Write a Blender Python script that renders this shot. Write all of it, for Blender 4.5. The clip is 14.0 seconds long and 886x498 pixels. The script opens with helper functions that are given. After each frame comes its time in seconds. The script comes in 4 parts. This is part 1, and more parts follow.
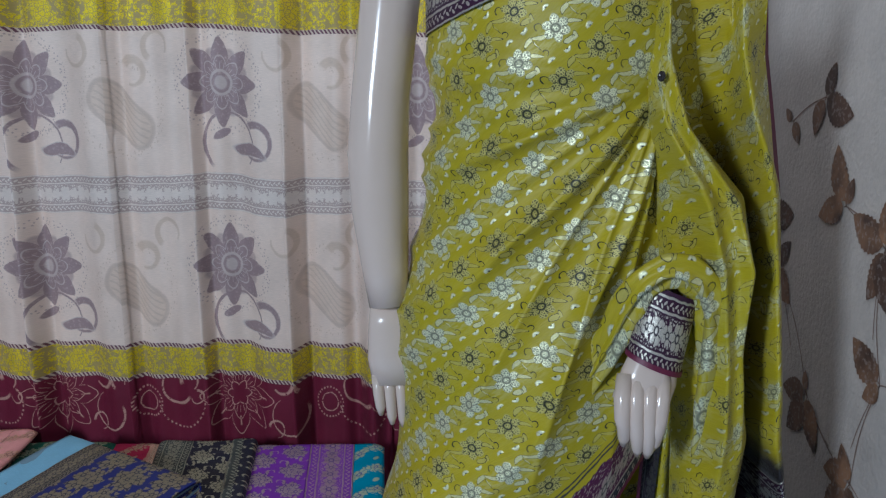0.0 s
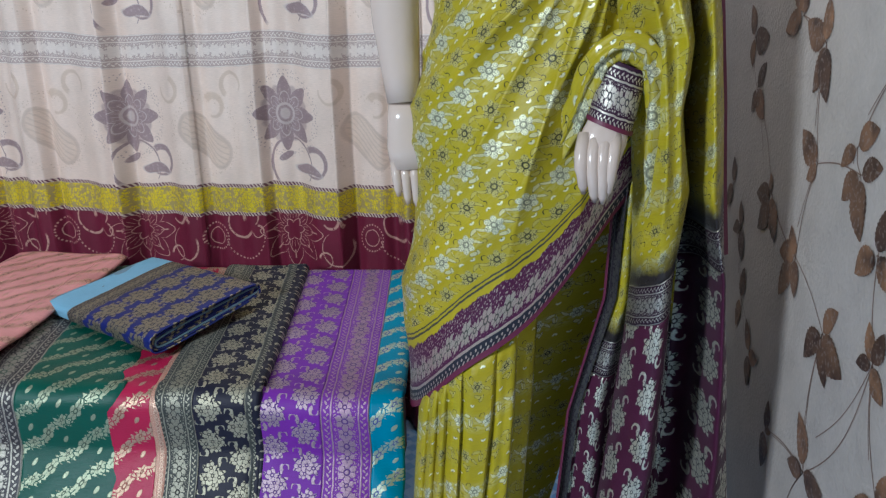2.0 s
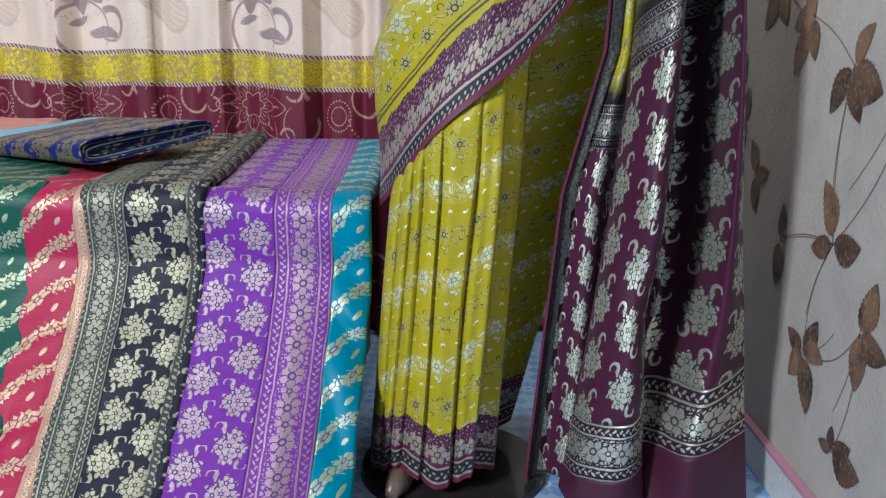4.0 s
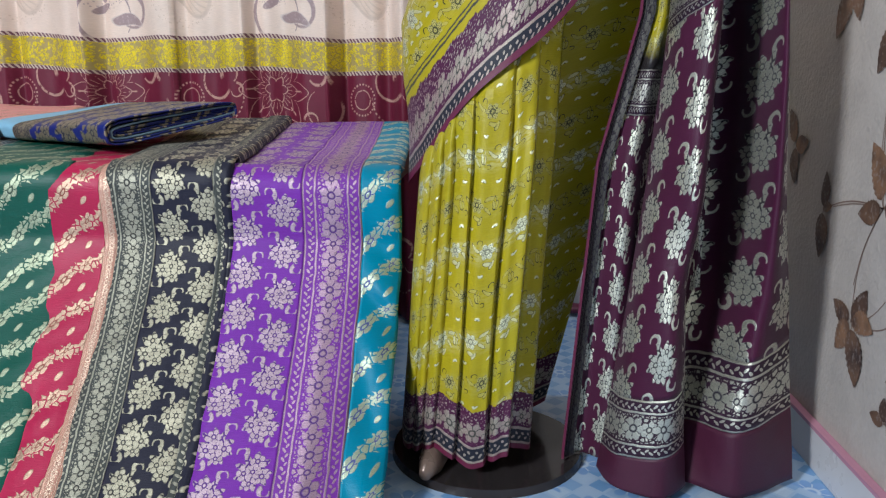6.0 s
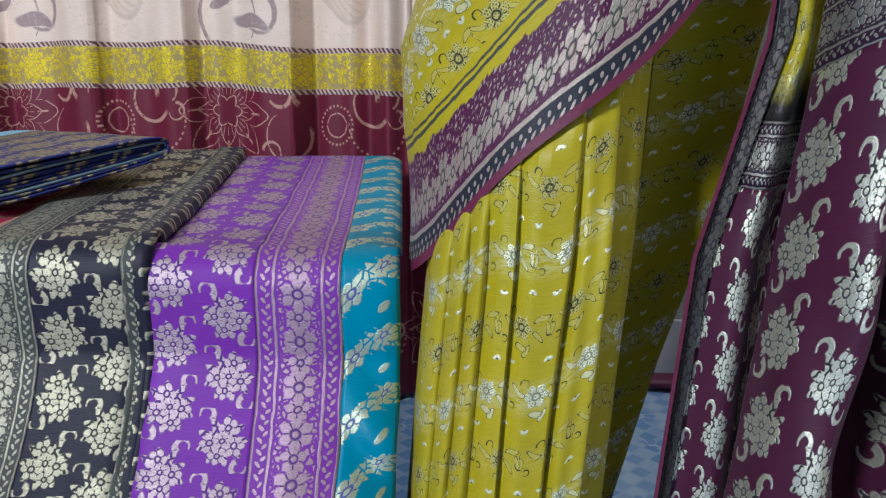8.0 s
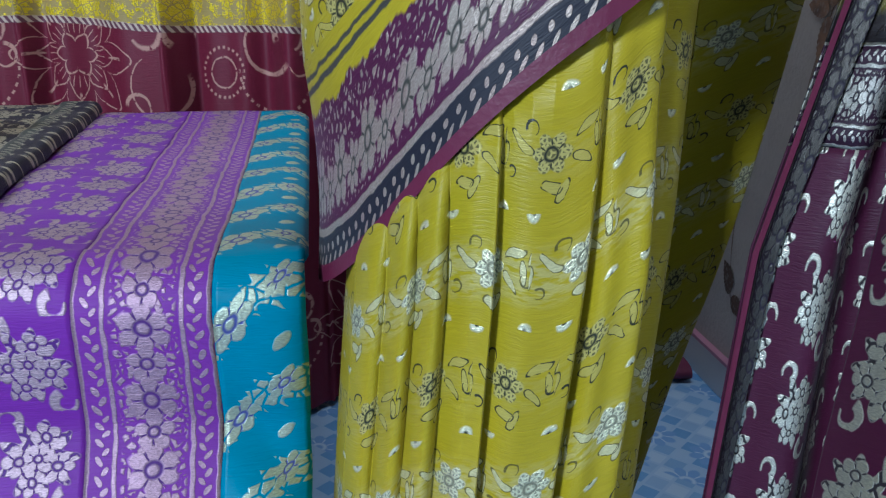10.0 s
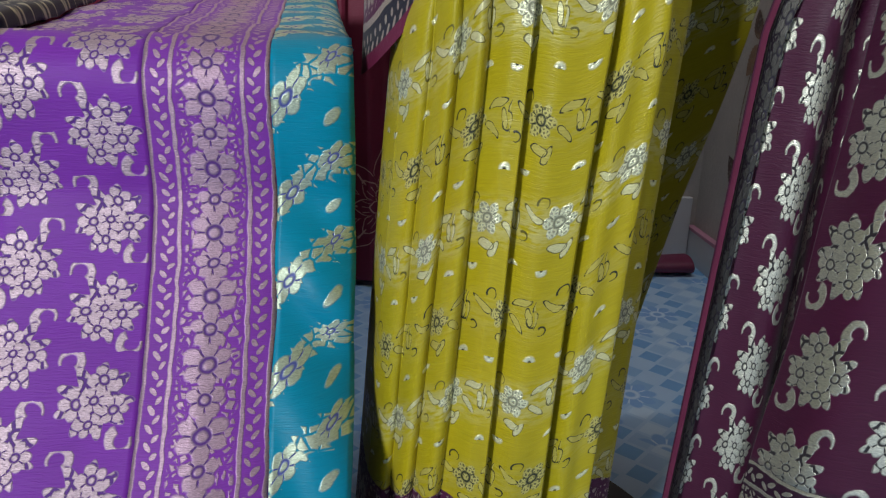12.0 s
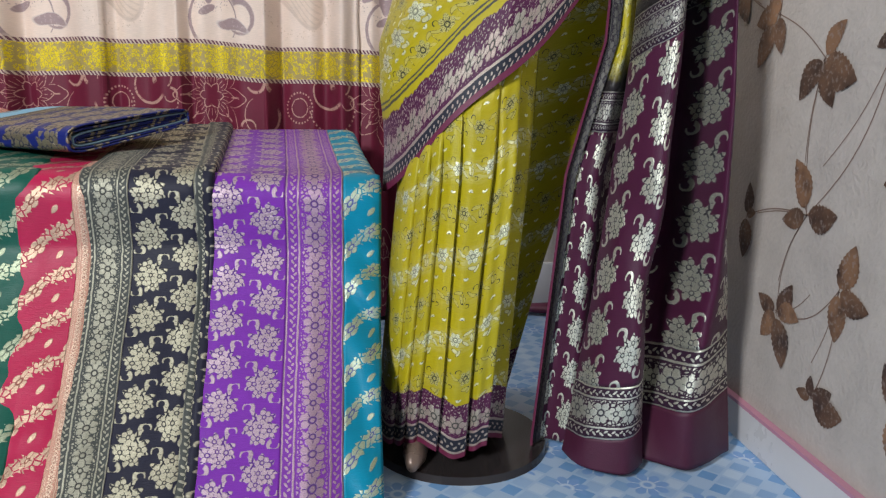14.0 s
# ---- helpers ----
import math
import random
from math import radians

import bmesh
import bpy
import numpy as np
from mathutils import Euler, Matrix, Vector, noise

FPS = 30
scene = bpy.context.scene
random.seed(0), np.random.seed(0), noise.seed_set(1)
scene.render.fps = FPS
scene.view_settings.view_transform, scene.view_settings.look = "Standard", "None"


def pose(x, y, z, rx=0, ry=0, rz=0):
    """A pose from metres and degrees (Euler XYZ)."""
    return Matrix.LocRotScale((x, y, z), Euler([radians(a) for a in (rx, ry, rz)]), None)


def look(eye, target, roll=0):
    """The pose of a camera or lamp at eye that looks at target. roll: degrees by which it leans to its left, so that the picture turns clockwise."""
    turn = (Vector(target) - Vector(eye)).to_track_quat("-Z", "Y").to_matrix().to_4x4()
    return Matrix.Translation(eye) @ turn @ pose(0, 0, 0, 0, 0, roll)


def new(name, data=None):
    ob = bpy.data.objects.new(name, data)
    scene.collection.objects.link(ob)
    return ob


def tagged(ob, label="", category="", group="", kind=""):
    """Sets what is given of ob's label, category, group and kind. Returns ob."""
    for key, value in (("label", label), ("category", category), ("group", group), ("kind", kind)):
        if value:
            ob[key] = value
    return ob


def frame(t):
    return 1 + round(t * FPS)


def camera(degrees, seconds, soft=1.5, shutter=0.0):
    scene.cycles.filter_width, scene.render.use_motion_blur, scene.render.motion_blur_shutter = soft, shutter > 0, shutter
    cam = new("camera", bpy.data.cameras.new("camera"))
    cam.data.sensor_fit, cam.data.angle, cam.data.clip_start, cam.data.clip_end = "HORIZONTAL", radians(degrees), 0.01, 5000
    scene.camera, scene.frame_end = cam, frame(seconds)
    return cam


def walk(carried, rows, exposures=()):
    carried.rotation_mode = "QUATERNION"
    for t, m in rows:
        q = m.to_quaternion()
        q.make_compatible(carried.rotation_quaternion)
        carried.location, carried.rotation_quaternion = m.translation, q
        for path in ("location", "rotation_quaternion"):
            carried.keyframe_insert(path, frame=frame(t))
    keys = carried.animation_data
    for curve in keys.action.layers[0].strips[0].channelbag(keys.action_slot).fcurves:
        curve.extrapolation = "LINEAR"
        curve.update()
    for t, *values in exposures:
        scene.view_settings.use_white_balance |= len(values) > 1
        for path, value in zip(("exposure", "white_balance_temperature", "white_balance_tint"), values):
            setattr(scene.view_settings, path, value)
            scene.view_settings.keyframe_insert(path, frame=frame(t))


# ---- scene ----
cam = camera(60.1, 14.0, 1.25)
METRES, EYE, TILT, LEAN, TURN = 2.6, 1.244, -12.5, 0.0, 0.0
ROWS = [
    (0.0, 0.0, 0.0, 0.0, 0.0, 0.0, -0.0),
    (0.5, 0.0055, -0.0169, -0.0162, 1.08, -1.98, 0.1),
    (1.0, 0.0221, -0.0372, -0.0416, 3.18, -4.07, -0.04),
    (1.5, 0.0378, -0.0663, -0.0606, 4.44, -4.9, -0.19),
    (2.0, 0.0374, -0.0823, -0.0752, 4.97, -5.16, -0.1),
    (2.5, 0.0278, -0.0922, -0.1072, 5.14, -5.2, -0.19),
    (3.0, 0.0265, -0.0766, -0.1514, 4.51, -4.55, -0.97),
    (3.5, 0.0299, -0.043, -0.2061, 2.53, -2.18, -1.38),
    (4.0, 0.0272, -0.0275, -0.2542, 2.24, 0.19, -1.38),
    (6.5, 0.0128, -0.0108, -0.2686, 3.76, 0.28, -0.62),
    (7.0, 0.0013, 0.0196, -0.2521, 2.68, -0.14, -0.9),
    (7.5, -0.0064, 0.0733, -0.2277, 1.89, -0.28, -1.04),
    (10.0, -0.0146, 0.2219, -0.208, -5.05, -3.41, 0.65),
    (10.5, -0.0121, 0.2575, -0.2201, -6.87, -5.95, 0.55),
    (11.0, -0.0057, 0.2773, -0.2257, -7.51, -7.36, 0.7),
    (11.5, -0.0153, 0.2578, -0.2421, -6.46, -7.71, 0.28),
    (12.0, -0.0269, 0.1993, -0.2569, -5.05, -5.9, -0.28),
    (12.5, -0.0299, 0.1121, -0.2493, -4.56, -3.76, -0.37),
    (13.0, -0.0415, 0.0414, -0.2577, -7.52, -1.75, 0.04),
    (13.5, -0.0461, -0.0064, -0.2601, -8.31, -1.6, 0.11),
    (14.0, -0.0494, -0.0441, -0.2687, -6.68, 0.5, 0.08),
]
walk(cam, [(t, pose(0, 0, EYE, TILT, LEAN, TURN) @ pose(METRES * x, METRES * y, METRES * z, 90 + pitch, roll, yaw)) for t, x, y, z, yaw, pitch, roll in ROWS],
     [(0.0, -0.92, 5300, 5), (1.0, -0.8, 5450, 5), (1.5, -0.6, 5500, 5), (3.0, -0.15, 5700, 4), (4.0, 0.0, 5800, 5), (6.5, 0.0, 5950, 8), (7.5, -0.07, 5900, 8), (10.0, -0.2, 5150, 5), (11.0, -0.32, 5700, 3), (12.0, -0.25, 6200, 7), (12.5, 0.05, 6250, 8), (14.0, 0.0, 6300, 9)])


# ---- light ----
world = bpy.data.worlds.new("world")
scene.world = world
world.use_nodes = True
world.node_tree.nodes["Background"].inputs[0].default_value = (0.75, 0.85, 1.0, 1)
world.node_tree.nodes["Background"].inputs[1].default_value = 0.05


def area_lamp(name, eye, target, sx, sy, power, colour):
    d = bpy.data.lights.new(name, "AREA")
    d.shape, d.size, d.size_y, d.energy, d.color = "RECTANGLE", sx, sy, power, colour
    ob = new(name, d)
    ob.matrix_world = look(eye, target)
    return ob


area_lamp("doorway_lamp", (-2.0, -1.85, 2.1), (0.1, 1.1, 0.6), 0.4, 0.6, 124, (0.98, 0.99, 1.0))
area_lamp("tube_lamp", (0.15, 1.1, 2.42), (0.15, 1.2, 0.5), 0.7, 0.06, 13, (0.95, 0.98, 1.0))


# ---- node arithmetic for woven patterns ----
class Ex:
    """A number in a material's node tree."""
    def __init__(self, k, s):
        self.k, self.s = k, s

    def __add__(self, o): return self.k.m("ADD", self, o)
    def __radd__(self, o): return self.k.m("ADD", o, self)
    def __sub__(self, o): return self.k.m("SUBTRACT", self, o)
    def __rsub__(self, o): return self.k.m("SUBTRACT", o, self)
    def __mul__(self, o): return self.k.m("MULTIPLY", self, o)
    def __rmul__(self, o): return self.k.m("MULTIPLY", o, self)
    def __truediv__(self, o): return self.k.m("DIVIDE", self, o)


class Kit:
    """Builds one node material."""
    def __init__(self, name):
        self.mat = bpy.data.materials.new(name)
        self.mat.use_nodes = True
        self.t = self.mat.node_tree
        self.b = self.t.nodes["Principled BSDF"]

    def node(self, kind):
        return self.t.nodes.new(kind)

    def put(self, sock, v):
        if isinstance(v, Ex):
            self.t.links.new(v.s, sock)
        elif isinstance(v, bpy.types.NodeSocket):
            self.t.links.new(v, sock)
        elif isinstance(v, tuple) and len(v) == 3 and sock.type == "RGBA":
            sock.default_value = (*v, 1)
        else:
            sock.default_value = v

    def m(self, op, a, b=None, c=None, clamp=False):
        n = self.node("ShaderNodeMath")
        n.operation, n.use_clamp = op, clamp
        for i, v in enumerate((a, b, c)):
            if v is not None:
                self.put(n.inputs[i], v)
        return Ex(self, n.outputs[0])

    def uv(self, fine=0.0009, coarse=0.0032):
        """The cloth's own lengths in metres, a little unsteady as woven yarn is."""
        n = self.node("ShaderNodeSeparateXYZ")
        self.t.links.new(self.node("ShaderNodeUVMap").outputs[0], n.inputs[0])
        u, v = Ex(self, n.outputs[0]), Ex(self, n.outputs[1])
        for scale, amp in ((330.0, fine), (70.0, coarse)):
            t = self.node("ShaderNodeTexNoise")
            t.inputs["Scale"].default_value, t.inputs["Detail"].default_value = scale, 1.0
            self.t.links.new(self.vec(n.outputs[0], n.outputs[1]), t.inputs["Vector"])
            c = self.node("ShaderNodeSeparateColor")
            self.t.links.new(t.outputs["Color"], c.inputs[0])
            u = self.m("MULTIPLY_ADD", Ex(self, c.outputs[0]) - 0.5, amp, u)
            v = self.m("MULTIPLY_ADD", Ex(self, c.outputs[1]) - 0.5, amp, v)
        return u, v

    def vec(self, x, y, z=0.0):
        n = self.node("ShaderNodeCombineXYZ")
        for i, v in enumerate((x, y, z)):
            self.put(n.inputs[i], v)
        return n.outputs[0]

    def objpos(self):
        return self.node("ShaderNodeTexCoord").outputs["Object"]

    def noise(self, vec, scale, detail=3.0, rough=0.55):
        n = self.node("ShaderNodeTexNoise")
        self.put(n.inputs["Vector"], vec)
        n.inputs["Scale"].default_value, n.inputs["Detail"].default_value, n.inputs["Roughness"].default_value = scale, detail, rough
        return Ex(self, n.outputs["Fac"])

    def vor(self, vec, scale, feature="DISTANCE_TO_EDGE", rand=1.0):
        n = self.node("ShaderNodeTexVoronoi")
        n.voronoi_dimensions, n.feature = "2D", feature
        self.put(n.inputs["Vector"], vec)
        n.inputs["Scale"].default_value, n.inputs["Randomness"].default_value = scale, rand
        return Ex(self, n.outputs["Distance"])

    def over(self, x, edge, soft):
        """1 where x is over the edge."""
        return self.m("MULTIPLY_ADD", x, 1.0 / soft, 0.5 - edge / soft, clamp=True)

    def under(self, x, edge, soft):
        return self.m("MULTIPLY_ADD", x, -1.0 / soft, 0.5 + edge / soft, clamp=True)

    def band(self, x, a, b, soft):
        return self.over(x, a, soft) * self.under(x, b, soft)

    def mx(self, a, b): return self.m("MAXIMUM", a, b)
    def mn(self, a, b): return self.m("MINIMUM", a, b)
    def ab(self, a): return self.m("ABSOLUTE", a)
    def sin(self, a): return self.m("SINE", a)
    def cos(self, a): return self.m("COSINE", a)

    def cell(self, x, size, shift=0.0):
        """x within its cell, from minus to plus half the size."""
        return (self.m("FRACT", x / size + shift) - 0.5) * size

    def idx(self, x, size, shift=0.0):
        return self.m("FLOOR", x / size + shift)

    def polar(self, x, y, cx=0.0, cy=0.0):
        dx, dy = x - cx, y - cy
        return self.m("SQRT", self.m("MULTIPLY_ADD", dx, dx, dy * dy)), self.m("ARCTAN2", dy, dx)

    def flower(self, x, y, cx, cy, r, n, turn=0.0):
        """Petals with a dark eye and dark seams: (body, lines)."""
        d, a = self.polar(x, y, cx, cy)
        pet = self.ab(self.cos(a * (n / 2.0) + turn))
        edge = self.m("MULTIPLY_ADD", pet, 0.34 * r, 0.66 * r)
        body = self.over(edge - d, 0.0, 0.12 * r)
        seam = self.under(pet, 0.22, 0.15) * self.over(d, 0.36 * r, 0.1 * r)
        eye = self.band(d, 0.2 * r, 0.36 * r, 0.1 * r)
        return body, self.mx(seam, eye)

    def hook(self, x, y, cx, cy, r, w, turn):
        """A curled paisley stroke."""
        d, a = self.polar(x, y, cx, cy)
        a2 = self.m("FRACT", (a + turn) / (2 * math.pi))
        ring = self.under(self.ab(d - r) - a2 * (w * 1.1), w * 0.25, w * 0.4)
        return ring * self.under(a2, 0.72, 0.04)

    def blade(self, x, y, cx, cy, a, b, deg):
        """A leaf as a slanting oval: (body, rim)."""
        c, n = math.cos(radians(deg)), math.sin(radians(deg))
        dx, dy = x - cx, y - cy
        p, q = (dx * c + dy * n) * (1 / a), (dy * c - dx * n) * (1 / b)
        e = self.m("MULTIPLY_ADD", p, p, q * q)
        return self.under(e, 0.95, 0.3), self.band(e, 0.86, 1.2, 0.16)

    def bouquet(self, x, y, r, flip=1.0):
        """A cluster of blossoms with spiky leaves and two curls: (body, lines)."""
        d, a = self.polar(x, y)
        edge = self.m("MULTIPLY_ADD", self.m("POWER", self.ab(self.sin(a * 4.5)), 2.0), 0.42 * r, 0.56 * r)
        body = self.over(edge - d, 0.0, 0.06 * r)
        lines = self.under(self.vor(self.vec(x, y), 3.2 / r, rand=0.9), 0.13, 0.08)
        for cx, cy, q, n in ((-0.46, -0.22, 0.40, 6), (0.46, -0.08, 0.40, 5), (-0.16, 0.50, 0.38, 5), (0.12, -0.58, 0.34, 5), (0.02, 0.0, 0.34, 6)):
            f, l = self.flower(x, y, cx * r, cy * r, q * r, n)
            lines = self.mx(lines * (1.0 - f), l * f)
            body = self.mx(body, f)
        h = self.mx(self.hook(x, y, 0.68 * r * flip, 0.98 * r, 0.26 * r, 0.12 * r, 0.4), self.hook(x, y, -0.70 * r * flip, -1.0 * r, 0.26 * r, 0.12 * r, 3.4))
        return self.mx(body, h), lines * body

    def mix(self, fac, a, b):
        n = self.node("ShaderNodeMix")
        n.data_type = "RGBA"
        self.put(n.inputs[0], fac), self.put(n.inputs[6], a), self.put(n.inputs[7], b)
        return n.outputs[2]

    def bump(self, height, strength, dist):
        n = self.node("ShaderNodeBump")
        n.inputs["Strength"].default_value, n.inputs["Distance"].default_value = strength, dist
        self.put(n.inputs["Height"], height)
        self.t.links.new(n.outputs[0], self.b.inputs["Normal"])

    def finish(self, colour, rough, metal=0.0, sheen=0.0, spec=0.5):
        self.put(self.b.inputs["Base Color"], colour)
        self.put(self.b.inputs["Roughness"], rough)
        self.put(self.b.inputs["Metallic"], metal)
        self.b.inputs["Sheen Weight"].default_value = sheen
        self.b.inputs["Specular IOR Level"].default_value = spec
        return self.mat


def cloth(k, u, v, colour, thread, rough=0.5, gloss=0.34, sheen=0.0, metal=0.75):
    """Silk with woven metal thread: slubs, uneven dye and a raised weave."""
    slub = k.noise(k.vec(u * 1.0, v * 14.0), 60.0, 2.0)
    blotch = k.noise(k.vec(u, v), 9.0, 3.0)
    grain = k.noise(k.vec(u * 1.0, v * 3.0), 420.0, 2.0)
    tone = k.m("MULTIPLY_ADD", (grain - 0.5) * thread, 1.1, 1.0) * k.m("MULTIPLY_ADD", slub, 0.3, 0.72) * k.m("MULTIPLY_ADD", blotch, 0.4, 0.82)
    n = k.node("ShaderNodeMix")
    n.data_type, n.blend_type = "RGBA", "MULTIPLY"
    n.inputs[0].default_value = 1.0
    k.put(n.inputs[6], colour)
    k.t.links.new(k.vec(tone, tone, tone), n.inputs[7])
    k.bump(thread * k.m("MULTIPLY_ADD", grain, 0.6, 0.3) + slub * 0.5, 0.6, 0.0012)
    return k.finish(n.outputs[2], k.m("MULTIPLY_ADD", thread, gloss - rough, rough), thread * metal, sheen * 0.3, 0.3)


SILVER = (0.76, 0.75, 0.62)


def plain_mat(name, colour, rough=0.6, metal=0.0, var=0.25, scale=12.0, bump=0.2, dist=0.002, spec=0.5):
    k = Kit(name)
    p = k.objpos()
    n1, n2 = k.noise(p, scale, 4.0), k.noise(p, scale * 9, 2.0)
    f = k.m("MULTIPLY_ADD", n1, 0.7, n2 * 0.3)
    c = k.mix(f, tuple(x * (1 - var) for x in colour), tuple(min(1.0, x * (1 + var)) for x in colour))
    k.bump(n2, bump, dist)
    return k.finish(c, k.m("MULTIPLY_ADD", n1, 0.2, rough - 0.1), metal, 0.0, spec)


def bouquet_field(k, u, v, su, sv, r):
    """Half-dropped bouquets: (body, lines)."""
    col = k.idx(u, su)
    odd = k.m("FRACT", col * 0.5)
    x, y = k.cell(u, su) * (1.0 - odd * 4.0), k.cell(v + odd * sv, sv)
    return k.bouquet(x, y, r)


def vine(k, u, v, pitch, slope, width, step):
    """Slanting stripes of blossoms and leaves with dots between: (body, lines)."""
    q = v - u * slope
    row = k.cell(q, pitch)
    s = k.cell(u, step)
    big, bl = k.flower(s, row, 0.0, 0.0, width * 0.55, 6)
    sm, sl = k.flower(k.cell(u, step, 0.5), row, 0.0, width * 0.15, width * 0.38, 5)
    spikes = k.ab(k.sin((u + row * 0.8) * (10.0 / width))) * width * 0.28
    leaf = k.under(k.ab(row + k.sin(u * (6.283 / step)) * 0.22 * width) + spikes, width * 0.55, width * 0.08)
    seams = k.under(k.vor(k.vec(u, v), 3.0 / width), 0.10, 0.08)
    d, _ = k.polar(k.cell(u, step, 0.5), k.cell(q, pitch, 0.5))
    dot = k.under(d, width * 0.2, width * 0.06)
    fl = k.mx(big, sm)
    body = k.mx(k.mx(fl, leaf * (1.0 - seams)), dot)
    return body, k.mx(bl * big, sl * sm)


def sprig_vine(k, u, v, pitch, slope, step, wash=0.35, r=0.0115):
    """Scattered blossoms, outlined leaves and ring dots in slanting rows: (pale, dark)."""
    q = v - u * slope
    u2 = u + k.idx(q, pitch) * (step * 0.37)
    odd = k.m("FRACT", k.idx(q, pitch) * 0.5) * 2.0
    row, s = k.cell(q, pitch), k.cell(u2, step)
    fb, fl = k.flower(s, row, 0.0, 0.0, r, 6)
    pale, dark = fb, k.mx(fl * fb, fb * k.over(k.vor(k.vec(u, v), 380.0), 0.22, 0.1) * 0.75)
    for cx, cy, a, b, deg in ((0.020, 0.009, 0.0072, 0.0030, 30), (-0.018, 0.005, 0.0075, 0.0030, 150), (0.017, -0.0075, 0.0062, 0.0028, -40), (0.033, 0.012, 0.0072, 0.0032, 60), (-0.031, -0.004, 0.0065, 0.0034, 80), (0.001, -0.0175, 0.0055, 0.0040, 10), (0.007, -0.0195, 0.0052, 0.0034, 60), (0.026, 0.001, 0.006, 0.0025, 100)):
        lb, rim = k.blade(s, row + k.sin(s * 300.0) * 0.0015, cx, cy, a * 1.1, b * 0.8, deg)
        pale, dark = k.mx(pale, lb * 0.6), k.mx(dark, rim * k.over(k.noise(k.vec(u, v), 220.0, 1.0), 0.40, 0.08))
    for cx, cy, r, turn in ((-0.012, 0.013, 0.005, 1.0), (0.028, -0.004, 0.0045, 4.0), (-0.024, -0.011, 0.004, 2.2)):
        dark = k.mx(dark, k.hook(s, row, cx, cy, r * 0.8, 0.0008, turn))
    wisp = k.noise(k.vec(u * 1.0, v * 3.0), 90.0, 2.0)
    sheen = k.under(k.ab(row + 0.002), 0.013, 0.014) * k.over(wisp, 0.47, 0.14)
    d, _ = k.polar(k.cell(u2, step, 0.5), k.cell(q, pitch, 0.5))
    dot = k.under(d, 0.0042, 0.0015)
    dark = k.mx(dark, k.under(d, 0.0013, 0.001))
    return k.mx(k.mx(pale, sheen * wash) * k.m("MULTIPLY_ADD", odd, 0.75, 0.25), dot), dark * k.m("MULTIPLY_ADD", odd, -0.25, 1.0)


def border_band(k, u, v, w):
    """A woven edge, v from 0 to w: leafy ropes between fine lines, large blossoms between them: (body, lines)."""
    x = k.cell(u, w * 0.56)
    f, fl = k.flower(x, v, 0.0, w * 0.5, w * 0.2, 6)
    g, gl = k.flower(k.cell(u, w * 0.56, 0.5), v, 0.0, w * 0.5, w * 0.15, 5)
    cells = k.vor(k.vec(u, v), 13.0 / w)
    mid = k.band(v, 0.27 * w, 0.74 * w, 0.02 * w) * k.over(cells, 0.16, 0.1) * k.over(k.noise(k.vec(u, v), 14.0 / w, 1.0), 0.46, 0.06)
    c, c2 = k.cell(u, w * 0.14), k.cell(u, w * 0.14, 0.5)
    y1 = k.ab(v - w * 0.5) - w * 0.375
    n1, _ = k.blade(c, y1, 0.0, w * 0.025, w * 0.046, w * 0.022, 40)
    n2, _ = k.blade(c2, y1, 0.0, w * -0.025, w * 0.040, w * 0.02, -40)
    edge = k.mx(k.mx(k.band(v, 0.0, 0.03 * w, 0.01 * w), k.band(v, 0.2 * w, 0.235 * w, 0.01 * w)), k.mx(k.band(v, 0.765 * w, 0.8 * w, 0.01 * w), k.band(v, 0.965 * w, w, 0.01 * w)))
    return k.mx(k.mx(k.mx(f, g), mid), k.mx(k.mx(n1, n2), edge)), k.mx(fl * f, gl * g)


def lace_band(k, u, v, w):
    """A saree's edge, v from 0 to w, spiky above: (body, lines, ground)."""
    x = k.cell(u, w * 0.62)
    f, fl = k.flower(x, v, 0.0, w * 0.6, w * 0.2, 6)
    g, gl = k.flower(k.cell(u, w * 0.62, 0.5), v, 0.0, w * 0.55, w * 0.15, 7)
    top = v + k.noise(k.vec(u, v * 0.3), 9.0 / w, 1.0) * (w * 0.10) + k.ab(k.sin(u * (5.07 / w))) * (w * 0.05)
    ground = k.under(top, w * 1.12, w * 0.02)
    cells = k.vor(k.vec(u, v), 12.0 / w)
    mid = k.over(v, 0.38 * w, 0.02 * w) * k.over(cells, 0.2, 0.1) * k.over(k.noise(k.vec(u, v), 15.0 / w, 1.0), 0.51, 0.06) * ground
    c = k.cell(u, w * 0.15)
    n1, _ = k.blade(c, v, 0.0, w * 0.13, w * 0.044, w * 0.024, 40)
    n2, _ = k.blade(k.cell(u, w * 0.15, 0.5), v, 0.0, w * 0.21, w * 0.035, w * 0.024, -40)
    edge = k.mx(k.band(v, 0.0, 0.05 * w, 0.01 * w), k.band(v, 0.29 * w, 0.34 * w, 0.01 * w))
    return k.mx(k.mx(k.mx(f, g), mid), k.mx(k.mx(n1, n2), edge)), k.mx(fl * f, gl * g), ground


# ---- materials ----
def lime_ground(k, u, v):
    return k.mix(k.noise(k.vec(u, v), 6.0), (0.54, 0.41, 0.006), (0.40, 0.36, 0.010))


def lime_silk(name, pitch, step, wash, r):
    k = Kit(name)
    u, v = k.uv()
    b, l = sprig_vine(k, u, v, pitch, 0.0, step, wash, r)
    c = k.mix(b, lime_ground(k, u, v), (0.88, 0.88, 0.58))
    c = k.mix(l, c, (0.03, 0.035, 0.02))
    return cloth(k, u, v, c, b * (1.0 - l), 0.42, 0.33, 0.1, 0.45)


